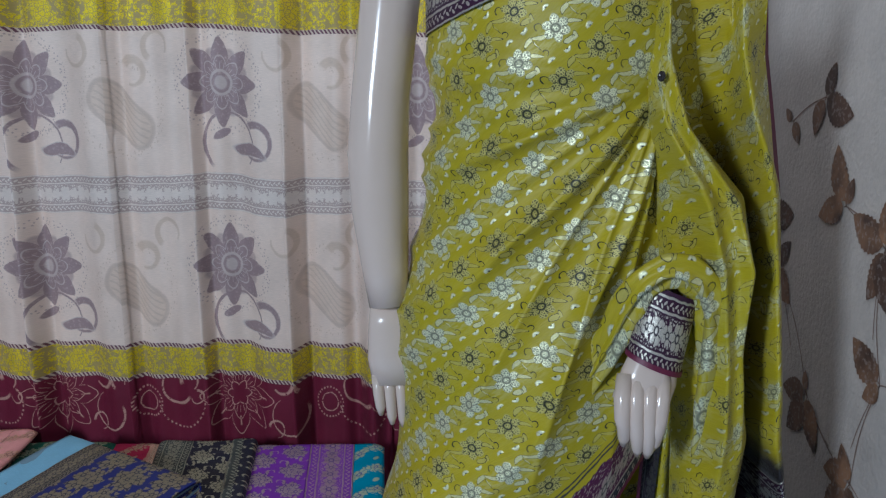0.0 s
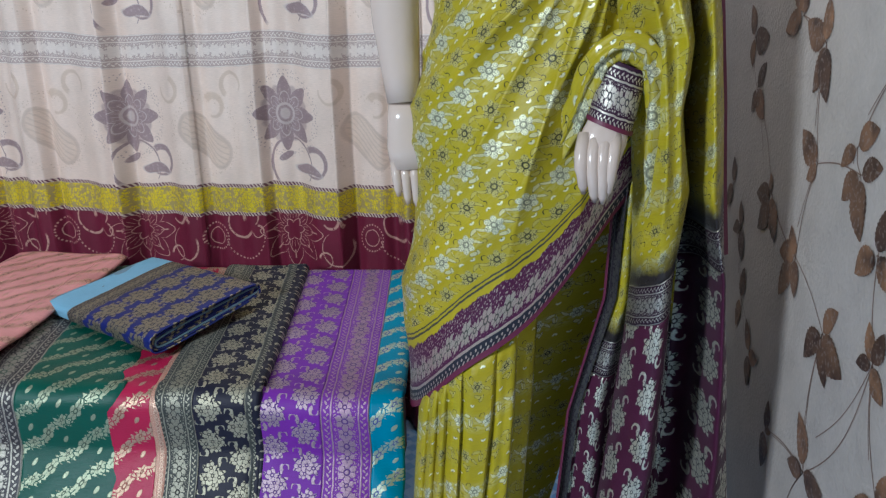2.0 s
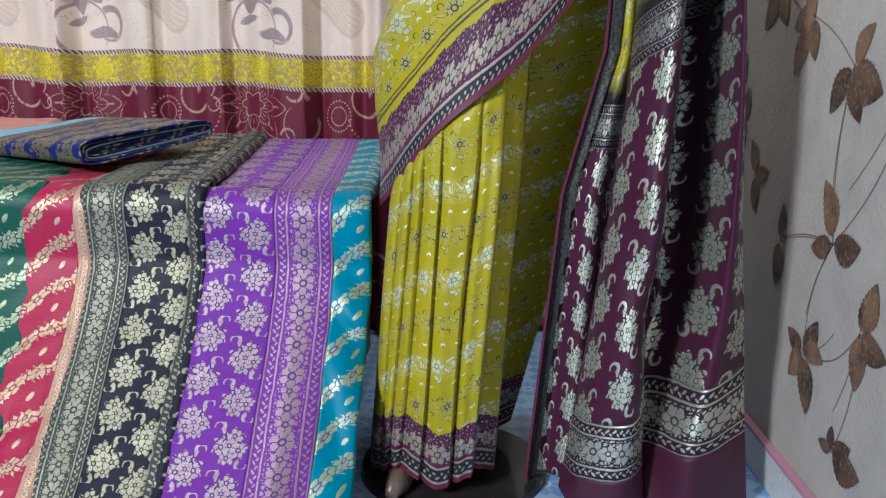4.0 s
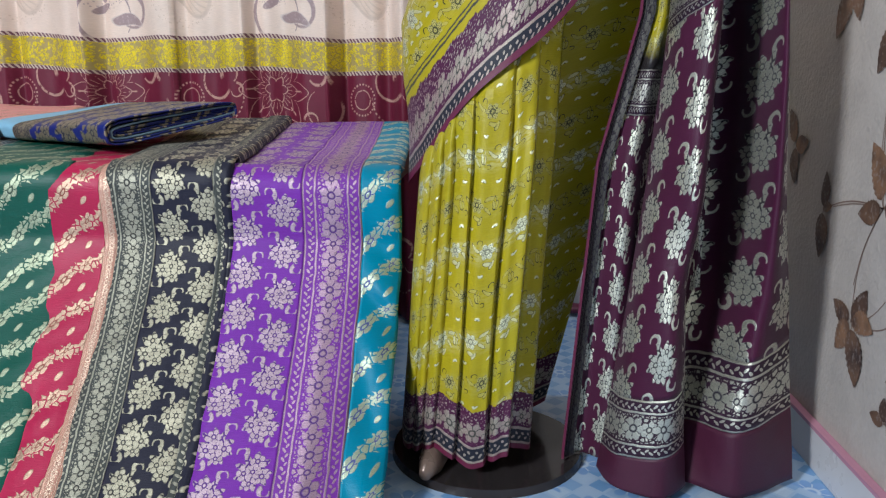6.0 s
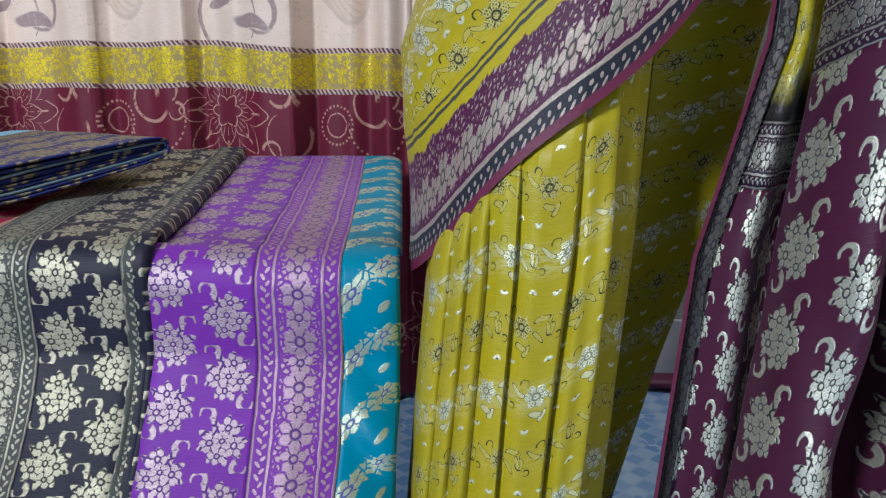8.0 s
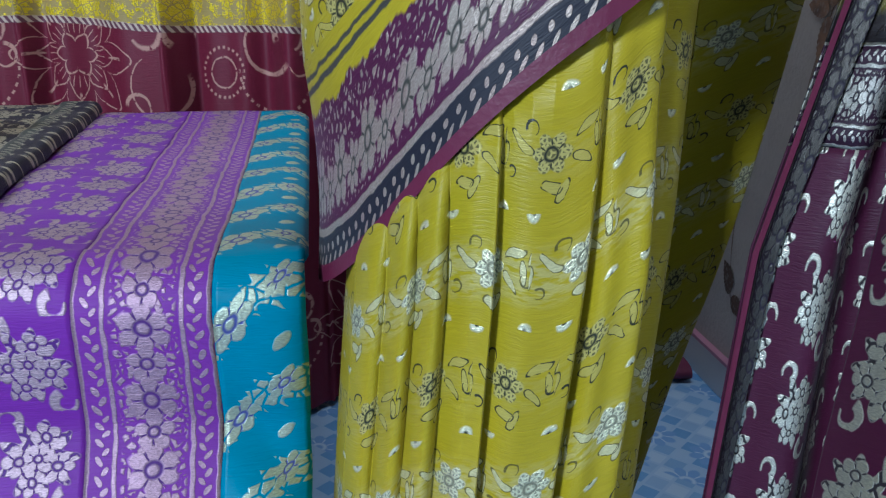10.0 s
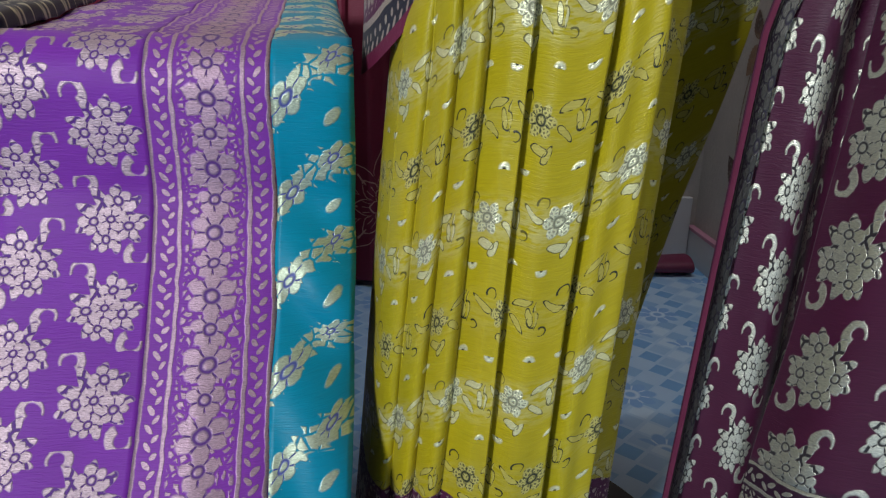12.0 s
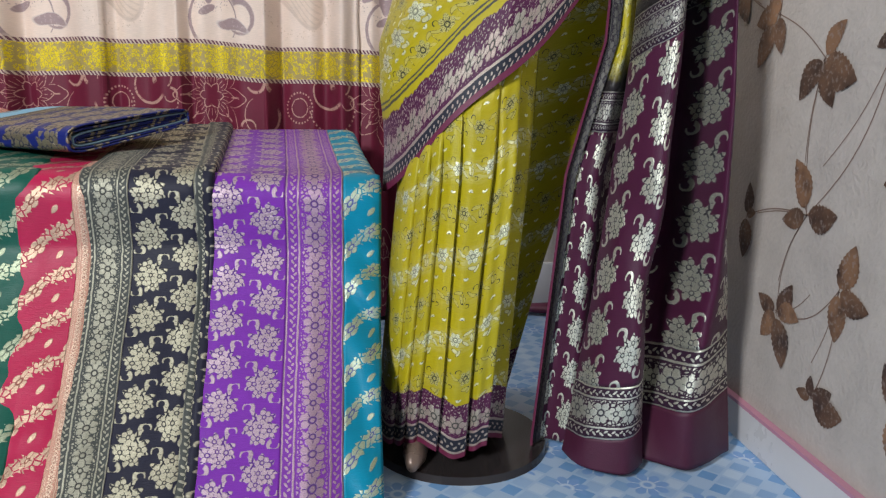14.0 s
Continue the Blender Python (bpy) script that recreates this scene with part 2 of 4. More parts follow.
def lime_border():
    k = Kit("lime_border_silk")
    u, v = k.uv()
    w = 0.078
    b, l, g = lace_band(k, u, v, w)
    rim = k.mx(k.band(v, w * 1.16, w * 1.2, 0.001), k.band(v, w * 1.24, w * 1.27, 0.001))
    ground = k.mix(g, lime_ground(k, u, v), k.mix(k.over(v, w * 0.33, 0.003), (0.02, 0.022, 0.035), (0.085, 0.012, 0.055)))
    tone = k.mix(k.noise(k.vec(u, v), 25.0, 1.0), (0.42, 0.28, 0.26), (0.45, 0.43, 0.34))
    c = k.mix(b, ground, tone)
    c = k.mix(k.mx(l, rim), c, (0.06, 0.06, 0.05))
    return cloth(k, u, v, c, b * (1.0 - l), 0.5, 0.38, 0.2, 0.35)


def edged_silk(name, ground, w, thread=SILVER, dark=(0.02, 0.015, 0.03)):
    k = Kit(name)
    u, v = k.uv()
    b, l = border_band(k, u, v, w)
    c = k.mix(k.mx(l, 0.0), k.mix(b, ground, thread), dark)
    return cloth(k, u, v, c, b * (1.0 - l), 0.5, 0.36)


def bouquet_silk(name, ground, thread):
    k = Kit(name)
    u, v = k.uv()
    b, l = bouquet_field(k, u, v, 0.07, 0.072, 0.0275)
    c = k.mix(l, k.mix(b, k.mix(k.noise(k.vec(u, v), 8.0), ground, tuple(0.55 * x for x in ground)), thread), (0.03, 0.025, 0.03))
    return cloth(k, u, v, c, b * (1.0 - l), 0.5, 0.36, 0.2)


def ombre_silk():
    """Lime silk that runs into dark dye towards its foot."""
    k = Kit("lime_ombre_silk")
    u, v = k.uv()
    b, l = sprig_vine(k, u, v, 0.05, 0.3, 0.06)
    c = k.mix(b, lime_ground(k, u, v), (0.74, 0.72, 0.38))
    c = k.mix(l, c, (0.03, 0.035, 0.02))
    dye = k.under(v + k.noise(k.vec(u, v), 28.0, 3.0) * 0.05, 0.725, 0.035)
    c = k.mix(dye, c, (0.025, 0.02, 0.02))
    return cloth(k, u, v, c, b * (1.0 - l), 0.36, 0.3, 0.2, 0.35)


def field_silk(name, ground, thread, dark, shift, su, sv, r):
    k = Kit(name)
    u, v = k.uv()
    b, l = bouquet_field(k, u + shift, v, su, sv, r)
    c = k.mix(l, k.mix(b, k.mix(k.noise(k.vec(u, v), 8.0), ground, tuple(0.7 * x for x in ground)), thread), dark)
    return cloth(k, u, v, c, b * (1.0 - l), 0.55, 0.54, 0.1, 0.9)


def side_silk(name, ground, thread, dark, at, w):
    """A woven band that runs along the cloth, from u = at."""
    k = Kit(name)
    u, v = k.uv()
    b, l = border_band(k, v, u - at, w)
    c = k.mix(l, k.mix(b, ground, thread), dark)
    return cloth(k, u, v, c, b * (1.0 - l), 0.55, 0.54, 0.1, 0.9)


def vine_silk(name, ground, thread, edge, side=0.0, band=0.0, band_ground=(0.05, 0.045, 0.05), band_thread=(0.42, 0.40, 0.34)):
    """Striped silk; a woven band of that width begins at u = side."""
    k = Kit(name)
    u, v = k.uv()
    b, l = vine(k, u, v, 0.07, 0.75, 0.027, 0.062)
    c = k.mix(b, ground, thread)
    if band:
        e, el = border_band(k, v, u - side, band)
        on = k.band(u, side, side + band, 0.001)
        c = k.mix(on, c, k.mix(e, band_ground, band_thread))
        b, l = k.mx(b * (1.0 - on), e * on), k.mx(l * (1.0 - on), el * on)
    c = k.mix(l, c, edge)
    return cloth(k, u, v, c, b * (1.0 - l), 0.46, 0.46, 0.0, 0.8)


def blue_silk():
    k = Kit("blue_silk")
    u, v = k.uv()
    b, l = bouquet_field(k, u, v, 0.075, 0.07, 0.040)
    eb, el = border_band(k, v, u - 0.08, 0.06)
    pale, ed = k.under(u, 0.08, 0.002), k.band(u, 0.08, 0.14, 0.001)
    fld = k.over(u, 0.14, 0.001)
    body, lines = k.mx(b * fld, eb * ed), k.mx(l * fld, el * ed)
    ground = k.mix(pale, k.mix(fld, (0.05, 0.045, 0.05), (0.009, 0.018, 0.16)), (0.25, 0.5, 0.68))
    c = k.mix(lines, k.mix(body, ground, (0.36, 0.31, 0.22)), (0.03, 0.03, 0.06))
    return cloth(k, u, v, c, body * (1.0 - lines), 0.5, 0.4)


def curtain_cloth():
    """Cream over wine red, with gilt braids; v is the height."""
    k = Kit("curtain_cloth")
    u, v = k.uv()
    P = 0.485
    x, x2 = k.cell(u, P, 0.631), k.cell(u, P, 0.131)
    low = k.under(v, 0.594, 0.001)
    vv = k.cell(v, 0.385, 0.352)
    # a large pointed blossom with pale line-work, on a curling stem
    d1, a1 = k.polar(x, vv, 0.0, 0.02)
    tip = k.m("POWER", k.ab(k.cos(a1 * 4.0)), 0.6) + k.m("POWER", k.ab(k.cos(a1 * 4.0)), 8.0) * 0.35
    out = k.m("MULTIPLY_ADD", tip, 0.034, 0.046)
    f1 = k.over(out - d1, 0.0, 0.003)
    ragged = k.over(k.m("MULTIPLY_ADD", k.ab(k.sin(a1 * 4.0)), 0.02, 0.052) - d1, 0.0, 0.006) * 0.6
    f1 = k.mx(f1, ragged)
    e2 = k.m("MULTIPLY_ADD", k.ab(k.cos(a1 * 4.0)), 0.018, 0.036)
    l1 = k.mx(k.mx(k.under(k.ab(d1 - e2), 0.0016, 0.0014), k.under(k.ab(d1 - 0.024), 0.003, 0.002)), k.under(k.ab(k.sin(a1 * 12.0)), 0.22, 0.2) * k.band(d1, 0.026, 0.040, 0.003))
    l1 = k.mx(l1, k.under(d1, 0.014, 0.004))
    halo = k.under(k.vor(k.vec(u, v), 120.0, "F1"), 0.2, 0.1) * k.band(d1, 0.09, 0.108, 0.004)
    f1 = k.mx(f1, halo * 0.6)
    st = k.mx(k.hook(x, vv, 0.012, -0.105, 0.065, 0.0045, 0.6), k.hook(x, vv, 0.085, -0.095, 0.036, 0.008, 2.4))
    lf, lr = k.blade(x, vv + k.sin(x * 60.0) * 0.006, 0.065, -0.115, 0.045, 0.013, -12)
    lf2, _ = k.blade(x, vv, -0.005, -0.085, 0.024, 0.009, 25)
    # a pale paisley with fronds
    p1, r1 = k.blade(x2, vv + k.sin(x2 * 38.0) * 0.016, 0.0, -0.04, 0.075, 0.045, -28)
    pl = k.over(k.sin((x2 * 0.8 + vv + k.sin(x2 * 50.0) * 0.01) * 420.0), 0.55, 0.3) * p1
    cu = k.mx(k.hook(x2, vv, 0.03, 0.045, 0.026, 0.010, 2.0), k.mx(k.hook(x2, vv, 0.09, 0.095, 0.03, 0.007, 0.5), k.hook(x2, vv, -0.10, 0.085, 0.03, 0.007, 3.3)))
    spray = k.under(k.vor(k.vec(u, v), 95.0, "F1"), 0.16, 0.08) * k.band(k.polar(x2, vv, 0.0, -0.03)[0], 0.085, 0.105, 0.004)
    weave = k.over(k.noise(k.vec(u, v), 130.0, 2.0), 0.36, 0.2)
    cream = k.mix(k.noise(k.vec(u, v), 4.0), (0.87, 0.73, 0.63), (0.82, 0.64, 0.52))
    c = k.mix(k.mx(k.mx(p1 * 0.4, cu * 0.6), spray * 0.6), cream, (0.62, 0.47, 0.35))
    c = k.mix(k.mx(pl * 0.35, r1 * 0.5), c, (0.52, 0.40, 0.32))
    c = k.mix(k.mx(k.mx(f1, lf), k.mx(st, lf2)) * k.m("MULTIPLY_ADD", weave, 0.3, 0.62), c, (0.33, 0.235, 0.245))
    c = k.mix(k.mx(l1 * f1 * 0.75, lr * 0.5), c, (0.66, 0.56, 0.51))
    lace = k.band(v, 0.965, 1.045, 0.002)
    lb, ll = border_band(k, u, v - 0.965, 0.08)
    c = k.mix(lace, c, k.mix(lb, (0.52, 0.41, 0.37), (0.80, 0.70, 0.62)))
    # wine-red foot with outlined blossoms
    w = k.cell(v, 0.4, 0.1375)
    d, a = k.polar(x, w, 0.0, 0.005)
    line = None
    for rr, base, n in ((0.036, 0.052, 4.0), (0.022, 0.034, 4.0), (0.010, 0.018, 3.0)):
        e = k.m("MULTIPLY_ADD", k.m("POWER", k.ab(k.cos(a * n)), 0.6) + k.m("POWER", k.ab(k.cos(a * n)), 8.0) * 0.3, rr, base)
        one = k.under(k.ab(d - e), 0.0015, 0.0012)
        line = one if line is None else k.mx(line, one)
    hatch = k.under(k.ab(k.sin(a * 14.0)), 0.22, 0.15) * k.band(d, 0.030, 0.046, 0.003)
    spokes = k.under(k.ab(k.sin(a * 4.0)), 0.10, 0.06) * k.band(d, 0.055, 0.078, 0.004)
    line = k.mx(line, k.mx(hatch, spokes))
    curls = None
    for cx, cy, r, wd, turn in ((-0.125, 0.045, 0.024, 0.006, 1.0), (-0.16, 0.03, 0.042, 0.0035, 5.2), (-0.105, 0.005, 0.016, 0.003, 3.0), (0.125, 0.05, 0.026, 0.007, 2.5), (0.14, -0.03, 0.045, 0.003, 4.2), (0.175, 0.045, 0.018, 0.0045, 0.4), (0.105, -0.06, 0.02, 0.003, 1.5)):
        one = k.hook(x, w, cx, cy, r, wd, turn)
        curls = one if curls is None else k.mx(curls, one)
    d2, a2 = k.polar(x2, w, 0.0, -0.01)
    ring = k.mx(k.band(d2, 0.021, 0.0235, 0.0012), k.band(d2, 0.034, 0.038, 0.002) * k.over(k.sin(a2 * 26.0), 0.0, 0.4))
    d3, a3 = k.polar(x, w, -0.15, -0.005)
    dots = k.band(d3, 0.062, 0.066, 0.0015) * k.over(k.sin(a3 * 34.0), 0.1, 0.4) * k.under(k.sin(a3), 0.0, 0.2)
    line = k.mx(k.mx(line, ring), k.mx(curls, dots)) * k.over(k.noise(k.vec(u, v), 150.0, 1.0), 0.36, 0.12)
    red = k.mix(line, k.mix(k.noise(k.vec(u, v), 5.0), (0.19, 0.016, 0.045), (0.14, 0.012, 0.035)), (0.56, 0.32, 0.26))
    c = k.mix(low, c, red)
    # gilt braids
    bands, ropes = None, None
    for z0 in (0.592, 1.338):
        bnd = k.band(v, z0 + 0.009, z0 + 0.074, 0.002)
        rope = k.mx(k.band(v, z0, z0 + 0.009, 0.001), k.band(v, z0 + 0.074, z0 + 0.083, 0.001))
        bands = bnd if bands is None else k.mx(bands, bnd)
        ropes = rope if ropes is None else k.mx(ropes, rope)
    med, _ = k.polar(k.cell(u, 0.15), k.mn(k.ab(v - 0.633), k.ab(v - 1.379)))
    medal = k.under(med, 0.026, 0.003)
    foil = k.mx(k.over(k.noise(k.vec(u, v), 80.0, 2.0), 0.49, 0.05) * k.over(k.noise(k.vec(u, v), 260.0, 1.0), 0.4, 0.1), medal * k.over(k.vor(k.vec(u, v), 160.0), 0.07, 0.05)) * k.over(k.vor(k.vec(u, v), 90.0), 0.05, 0.04)
    gilt = k.mix(foil, (0.44, 0.34, 0.12), (0.82, 0.65, 0.01))
    tw = k.over(k.sin((u + v * 0.8) * 620.0), 0.1, 0.5)
    c = k.mix(bands, c, gilt)
    c = k.mix(ropes, c, k.mix(tw, (0.16, 0.06, 0.09), (0.66, 0.54, 0.45)))
    return cloth(k, u, v, c, bands * foil * k.over(k.noise(k.vec(u, v), 420.0, 1.0), 0.42, 0.2), 0.5, 0.33, 0.1, 0.4)


def floor_sheet():
    k = Kit("blue_printed_vinyl")
    n = k.node("ShaderNodeSeparateXYZ")
    k.put(n.inputs[0], k.objpos())
    x, y = Ex(k, n.outputs[0]), Ex(k, n.outputs[1])
    u, v = (x + y) * 0.7071, (y - x) * 0.7071
    a, b = k.cell(u, 0.03), k.cell(v, 0.03)
    chk = k.m("FRACT", (k.idx(u, 0.03) * 2.0 + k.idx(v, 0.03) * 3.0) * 0.2)
    sq = k.mn(k.under(k.ab(a), 0.0125, 0.001), k.under(k.ab(b), 0.0125, 0.001))
    tile = k.mix(chk, (0.16, 0.34, 0.62), (0.62, 0.72, 0.82))
    f, fl = k.flower(k.cell(u, 0.09), k.cell(v, 0.09), 0.0, 0.0, 0.034, 8)
    c = k.mix(sq, (0.42, 0.56, 0.74), tile)
    zone = k.over(k.m("FRACT", u / 0.27), 0.5, 0.01)
    c = k.mix(f * zone, c, k.mix(fl, (0.2, 0.36, 0.66), (0.6, 0.7, 0.82)))
    c = k.mix(k.noise(k.objpos(), 7.0) * 0.35, c, (0.2, 0.33, 0.55))
    k.bump(sq, 0.15, 0.001)
    return k.finish(c, 0.35)


LIME, LIME_BODY, LIME_EDGE, PALLU = lime_silk("lime_silk", 0.064, 0.060, 0.22, 0.0115), lime_silk("lime_body_silk", 0.044, 0.050, 0.15, 0.0145), lime_border(), bouquet_silk("aubergine_silk", (0.085, 0.010, 0.045), SILVER)
PURPLE = field_silk("purple_silk", (0.22, 0.026, 0.44), (0.52, 0.40, 0.46), (0.10, 0.02, 0.24), 0.0, 0.059, 0.066, 0.0275)
PURPLE_BAND = side_silk("purple_band_silk", (0.21, 0.035, 0.38), (0.52, 0.36, 0.46), (0.10, 0.03, 0.22), 0.118, 0.088)
BLACK = field_silk("black_silk", (0.012, 0.012, 0.032), (0.50, 0.47, 0.35), (0.02, 0.02, 0.025), 0.04, 0.056, 0.066, 0.0275)
BLACK_BAND = side_silk("black_band_silk", (0.055, 0.06, 0.055), (0.38, 0.37, 0.29), (0.03, 0.03, 0.03), 0.0, 0.072)
TEAL = vine_silk("teal_silk", (0.0, 0.25, 0.40), (0.58, 0.66, 0.50), (0.08, 0.10, 0.35))
GREEN = vine_silk("green_silk", (0.004, 0.09, 0.06), (0.40, 0.45, 0.31), (0.05, 0.09, 0.06), 0.0, 0.1)
RED = vine_silk("red_silk", (0.45, 0.012, 0.07), (0.60, 0.42, 0.30), (0.3, 0.08, 0.06), 0.088, 0.022, (0.62, 0.30, 0.22), (0.76, 0.56, 0.42))
PINK = vine_silk("pink_silk", (0.80, 0.34, 0.32), (0.78, 0.45, 0.36), (0.4, 0.18, 0.15))
BLUE, CURTAIN = blue_silk(), curtain_cloth()
OMBRE = ombre_silk()
PALLU_EDGE = edged_silk("aubergine_edge_silk", (0.035, 0.012, 0.03), 0.085, (0.70, 0.69, 0.58))
PALLU_BAND = edged_silk("aubergine_band_silk", (0.03, 0.010, 0.028), 0.062, (0.46, 0.45, 0.40))
BORDER = edged_silk("purple_border_silk", (0.045, 0.012, 0.04), 0.08, (0.70, 0.66, 0.58))
WINE = plain_mat("wine_red_silk", (0.13, 0.012, 0.045), 0.5, 0, 0.2, 30.0)
HEM = plain_mat("dark_wine_silk", (0.062, 0.008, 0.028), 0.55, 0, 0.25, 40.0)
# the brocade border again, its colours darkened to paint in the inner layer's shade
BORDER_SHADED = edged_silk("shaded_side_border_silk", (0.012, 0.006, 0.014), 0.08, (0.11, 0.105, 0.095))
CREAM_WALL = plain_mat("mottled_wallpaper", (0.46, 0.41, 0.37), 0.6, 0, 0.3, 16.0, 0.5, 0.003)
ROOM_WALL = plain_mat("room_paint", (0.09, 0.088, 0.085), 0.7, 0, 0.1, 4.0)
FLOOR = floor_sheet()
SKIN = plain_mat("ivory_gloss_paint", (0.66, 0.54, 0.46), 0.16, 0, 0.05, 6.0, 0.03, 0.001)
WOOD = plain_mat("dark_wood", (0.10, 0.05, 0.03), 0.5, 0, 0.35, 14.0)
PALE = plain_mat("pale_blue_silk", (0.16, 0.26, 0.34), 0.5, 0, 0.2, 30.0)
BRONZE = plain_mat("worn_bronze_paint", (0.20, 0.14, 0.11), 0.3, 0.3, 0.2, 20.0)
BASE = plain_mat("black_gloss_metal", (0.03, 0.025, 0.025), 0.15, 0.0, 0.2, 10.0, 0.03)
WHITE_TILE = plain_mat("white_skirting_tile", (0.62, 0.60, 0.60), 0.3, 0, 0.06, 8.0, 0.03)
PINK_TRIM = plain_mat("pink_trim", (0.48, 0.22, 0.30), 0.4, 0, 0.1, 10.0)
def leaf_print():
    k = Kit("printed_brown_leaf")
    r = k.node("ShaderNodeNewGeometry").outputs["Random Per Island"]
    p = k.objpos()
    n1, n2 = k.noise(p, 26.0, 3.0), k.noise(p, 160.0, 2.0)
    c = k.mix(n1, (0.016, 0.010, 0.010), (0.10, 0.05, 0.032))
    c = k.mix(Ex(k, r) * k.over(n1, 0.45, 0.3), c, (0.30, 0.16, 0.085))
    c = k.mix(k.over(n2, 0.6, 0.1) * 0.5, c, (0.28, 0.24, 0.22))
    return k.finish(c, 0.55)


LEAF = leaf_print()
STEM = plain_mat("printed_brown_stem", (0.20, 0.13, 0.10), 0.5, 0, 0.4, 30.0, 0.1)


# ---- building helpers ----
def mesh_object(name, verts, faces, mat, parent=None, uvs=None, smooth=True, label=""):
    me = bpy.data.meshes.new(name)
    me.from_pydata(verts, [], faces)
    me.materials.append(mat)
    if uvs is not None:
        lay = me.uv_layers.new(name="UVMap")
        vi = np.empty(len(me.loops), dtype=np.int32)
        me.loops.foreach_get("vertex_index", vi)
        lay.data.foreach_set("uv", np.asarray(uvs, dtype=np.float32)[vi].ravel())
    if smooth:
        me.polygons.foreach_set("use_smooth", [True] * len(me.polygons))
    me.update()
    ob = new(name, me)
    if parent:
        ob.parent = parent
    if label:
        tagged(ob, label)
    return ob


def part(name, bm, material, parent=None, label="", smooth=False):
    me = bpy.data.meshes.new(name)
    bm.to_mesh(me)
    bm.free()
    me.materials.append(material)
    if smooth:
        me.polygons.foreach_set("use_smooth", [True] * len(me.polygons))
    ob = new(name, me)
    if parent:
        ob.parent = parent
    if label:
        tagged(ob, label)
    return ob


def sheet(name, fn, nu, nv, mat, parent=None, label="", thick=0.0):
    """A cloth: fn(U, V) gives X, Y, Z and, if wanted, two cloth lengths in metres."""
    U, V = np.meshgrid(np.linspace(0, 1, nu), np.linspace(0, 1, nv))
    out = fn(U, V)
    P = np.stack([np.broadcast_to(a, U.shape) for a in out[:3]], -1)
    if len(out) == 5:
        uv = np.stack([np.broadcast_to(a, U.shape) for a in out[3:]], -1)
    else:
        du = np.linalg.norm(np.diff(P, axis=1), axis=2).mean(0)
        dv = np.linalg.norm(np.diff(P, axis=0), axis=2).mean(1)
        a, b = np.concatenate([[0], np.cumsum(du)]), np.concatenate([[0], np.cumsum(dv)])
        uv = np.stack(np.meshgrid(a, b), -1)
    i = np.arange(nu * nv).reshape(nv, nu)
    faces = np.stack([i[:-1, :-1], i[:-1, 1:], i[1:, 1:], i[1:, :-1]], -1).reshape(-1, 4).tolist()
    ob = mesh_object(name, P.reshape(-1, 3).tolist(), faces, mat, parent, uv.reshape(-1, 2), True, label)
    if thick:
        mod = ob.modifiers.new("thickness", "SOLIDIFY")
        mod.thickness, mod.offset = thick, 0.0
    return ob


def box(name, lo, hi, mat, parent=None, label="", bevel=0.0):
    bm = bmesh.new()
    bmesh.ops.create_cube(bm, size=1)
    for v in bm.verts:
        v.co = [(a + b) / 2 + c * (b - a) for a, b, c in zip(lo, hi, v.co)]
    if bevel:
        bmesh.ops.bevel(bm, geom=bm.edges[:], offset=bevel, segments=2, affect="EDGES", profile=0.6)
    return part(name, bm, mat, parent, label)


def thing(name, at, label, category, group=""):
    ob = new(name)
    ob.location = at
    ob.empty_display_size = 0.05
    return tagged(ob, label, category, group)


def wig(x, seed, f):
    """A smooth irregular wave."""
    r = random.Random(seed)
    return sum(np.sin(x * f * (0.6 + 0.5 * i) + r.uniform(0, 6.28)) / (1 + 0.5 * i) for i in range(4)) / 2.5


# ---- setting ----
XW, YB = 0.547, 1.74
tagged(box("floor", (-2.2, -2.4, -0.1), (XW + 0.1, YB + 0.1, 0.0), FLOOR), "blue and white printed vinyl floor sheet", "floor", kind="structure")
wall_right = tagged(box("wall_right", (XW, -2.4, 0.0), (XW + 0.1, YB, 2.5), CREAM_WALL), "mottled beige wallpaper printed with brown leaf sprigs", "wall", kind="structure")
tagged(box("wall_back", (-2.2, YB, 0.0), (XW + 0.1, YB + 0.1, 2.5), CREAM_WALL), "mottled beige wallpaper behind the curtain", "wall", kind="structure")
tagged(box("wall_left", (-2.3, -2.4, 0.0), (-2.2, YB + 0.1, 2.5), ROOM_WALL), "plain painted wall closing the room", "wall", kind="structure")
tagged(box("wall_front", (-2.3, -2.5, 0.0), (XW + 0.1, -2.4, 2.5), ROOM_WALL), "plain painted wall closing the room", "wall", kind="structure")
tagged(box("ceiling", (-2.3, -2.5, 2.5), (XW + 0.1, YB + 0.1, 2.6), ROOM_WALL), "plain painted ceiling", "ceiling", kind="structure")
base = tagged(box("baseboard", (XW - 0.012, -2.39, 0.0), (XW, YB, 0.062), WHITE_TILE, None, "", 0.002), "white tile skirting with a pink top edge", "skirting", kind="structure")
box("trim", (XW - 0.014, -2.39, 0.062), (XW - 0.001, YB, 0.068), PINK_TRIM, base, "pink edge strip")


tagged(box("baseboard_back", (0.1, YB - 0.012, 0.0), (XW - 0.014, YB, 0.125), WHITE_TILE, None, "", 0.002), "white tile skirting on the back wall", "skirting", kind="structure")

# ---- printed sprigs on the wallpaper ----
def leaf_outline(rng, size):
    """Half a serrated pointed leaf and its mirror: points along and across, from stalk to tip."""
    n, wide = 19, rng.uniform(0.38, 0.46)
    bend = rng.uniform(-0.10, 0.10)
    side = []
    for i in range(n):
        t = i / (n - 1)
        w = wide * 2.1 * t ** 0.65 * (1 - t) ** 0.95 * (1.0 + (0.07 if i % 2 else -0.07))
        side.append((t * size, (w if 0 < i < n - 1 else 0.0) * size, bend * size * math.sin(math.pi * t)))
    return side


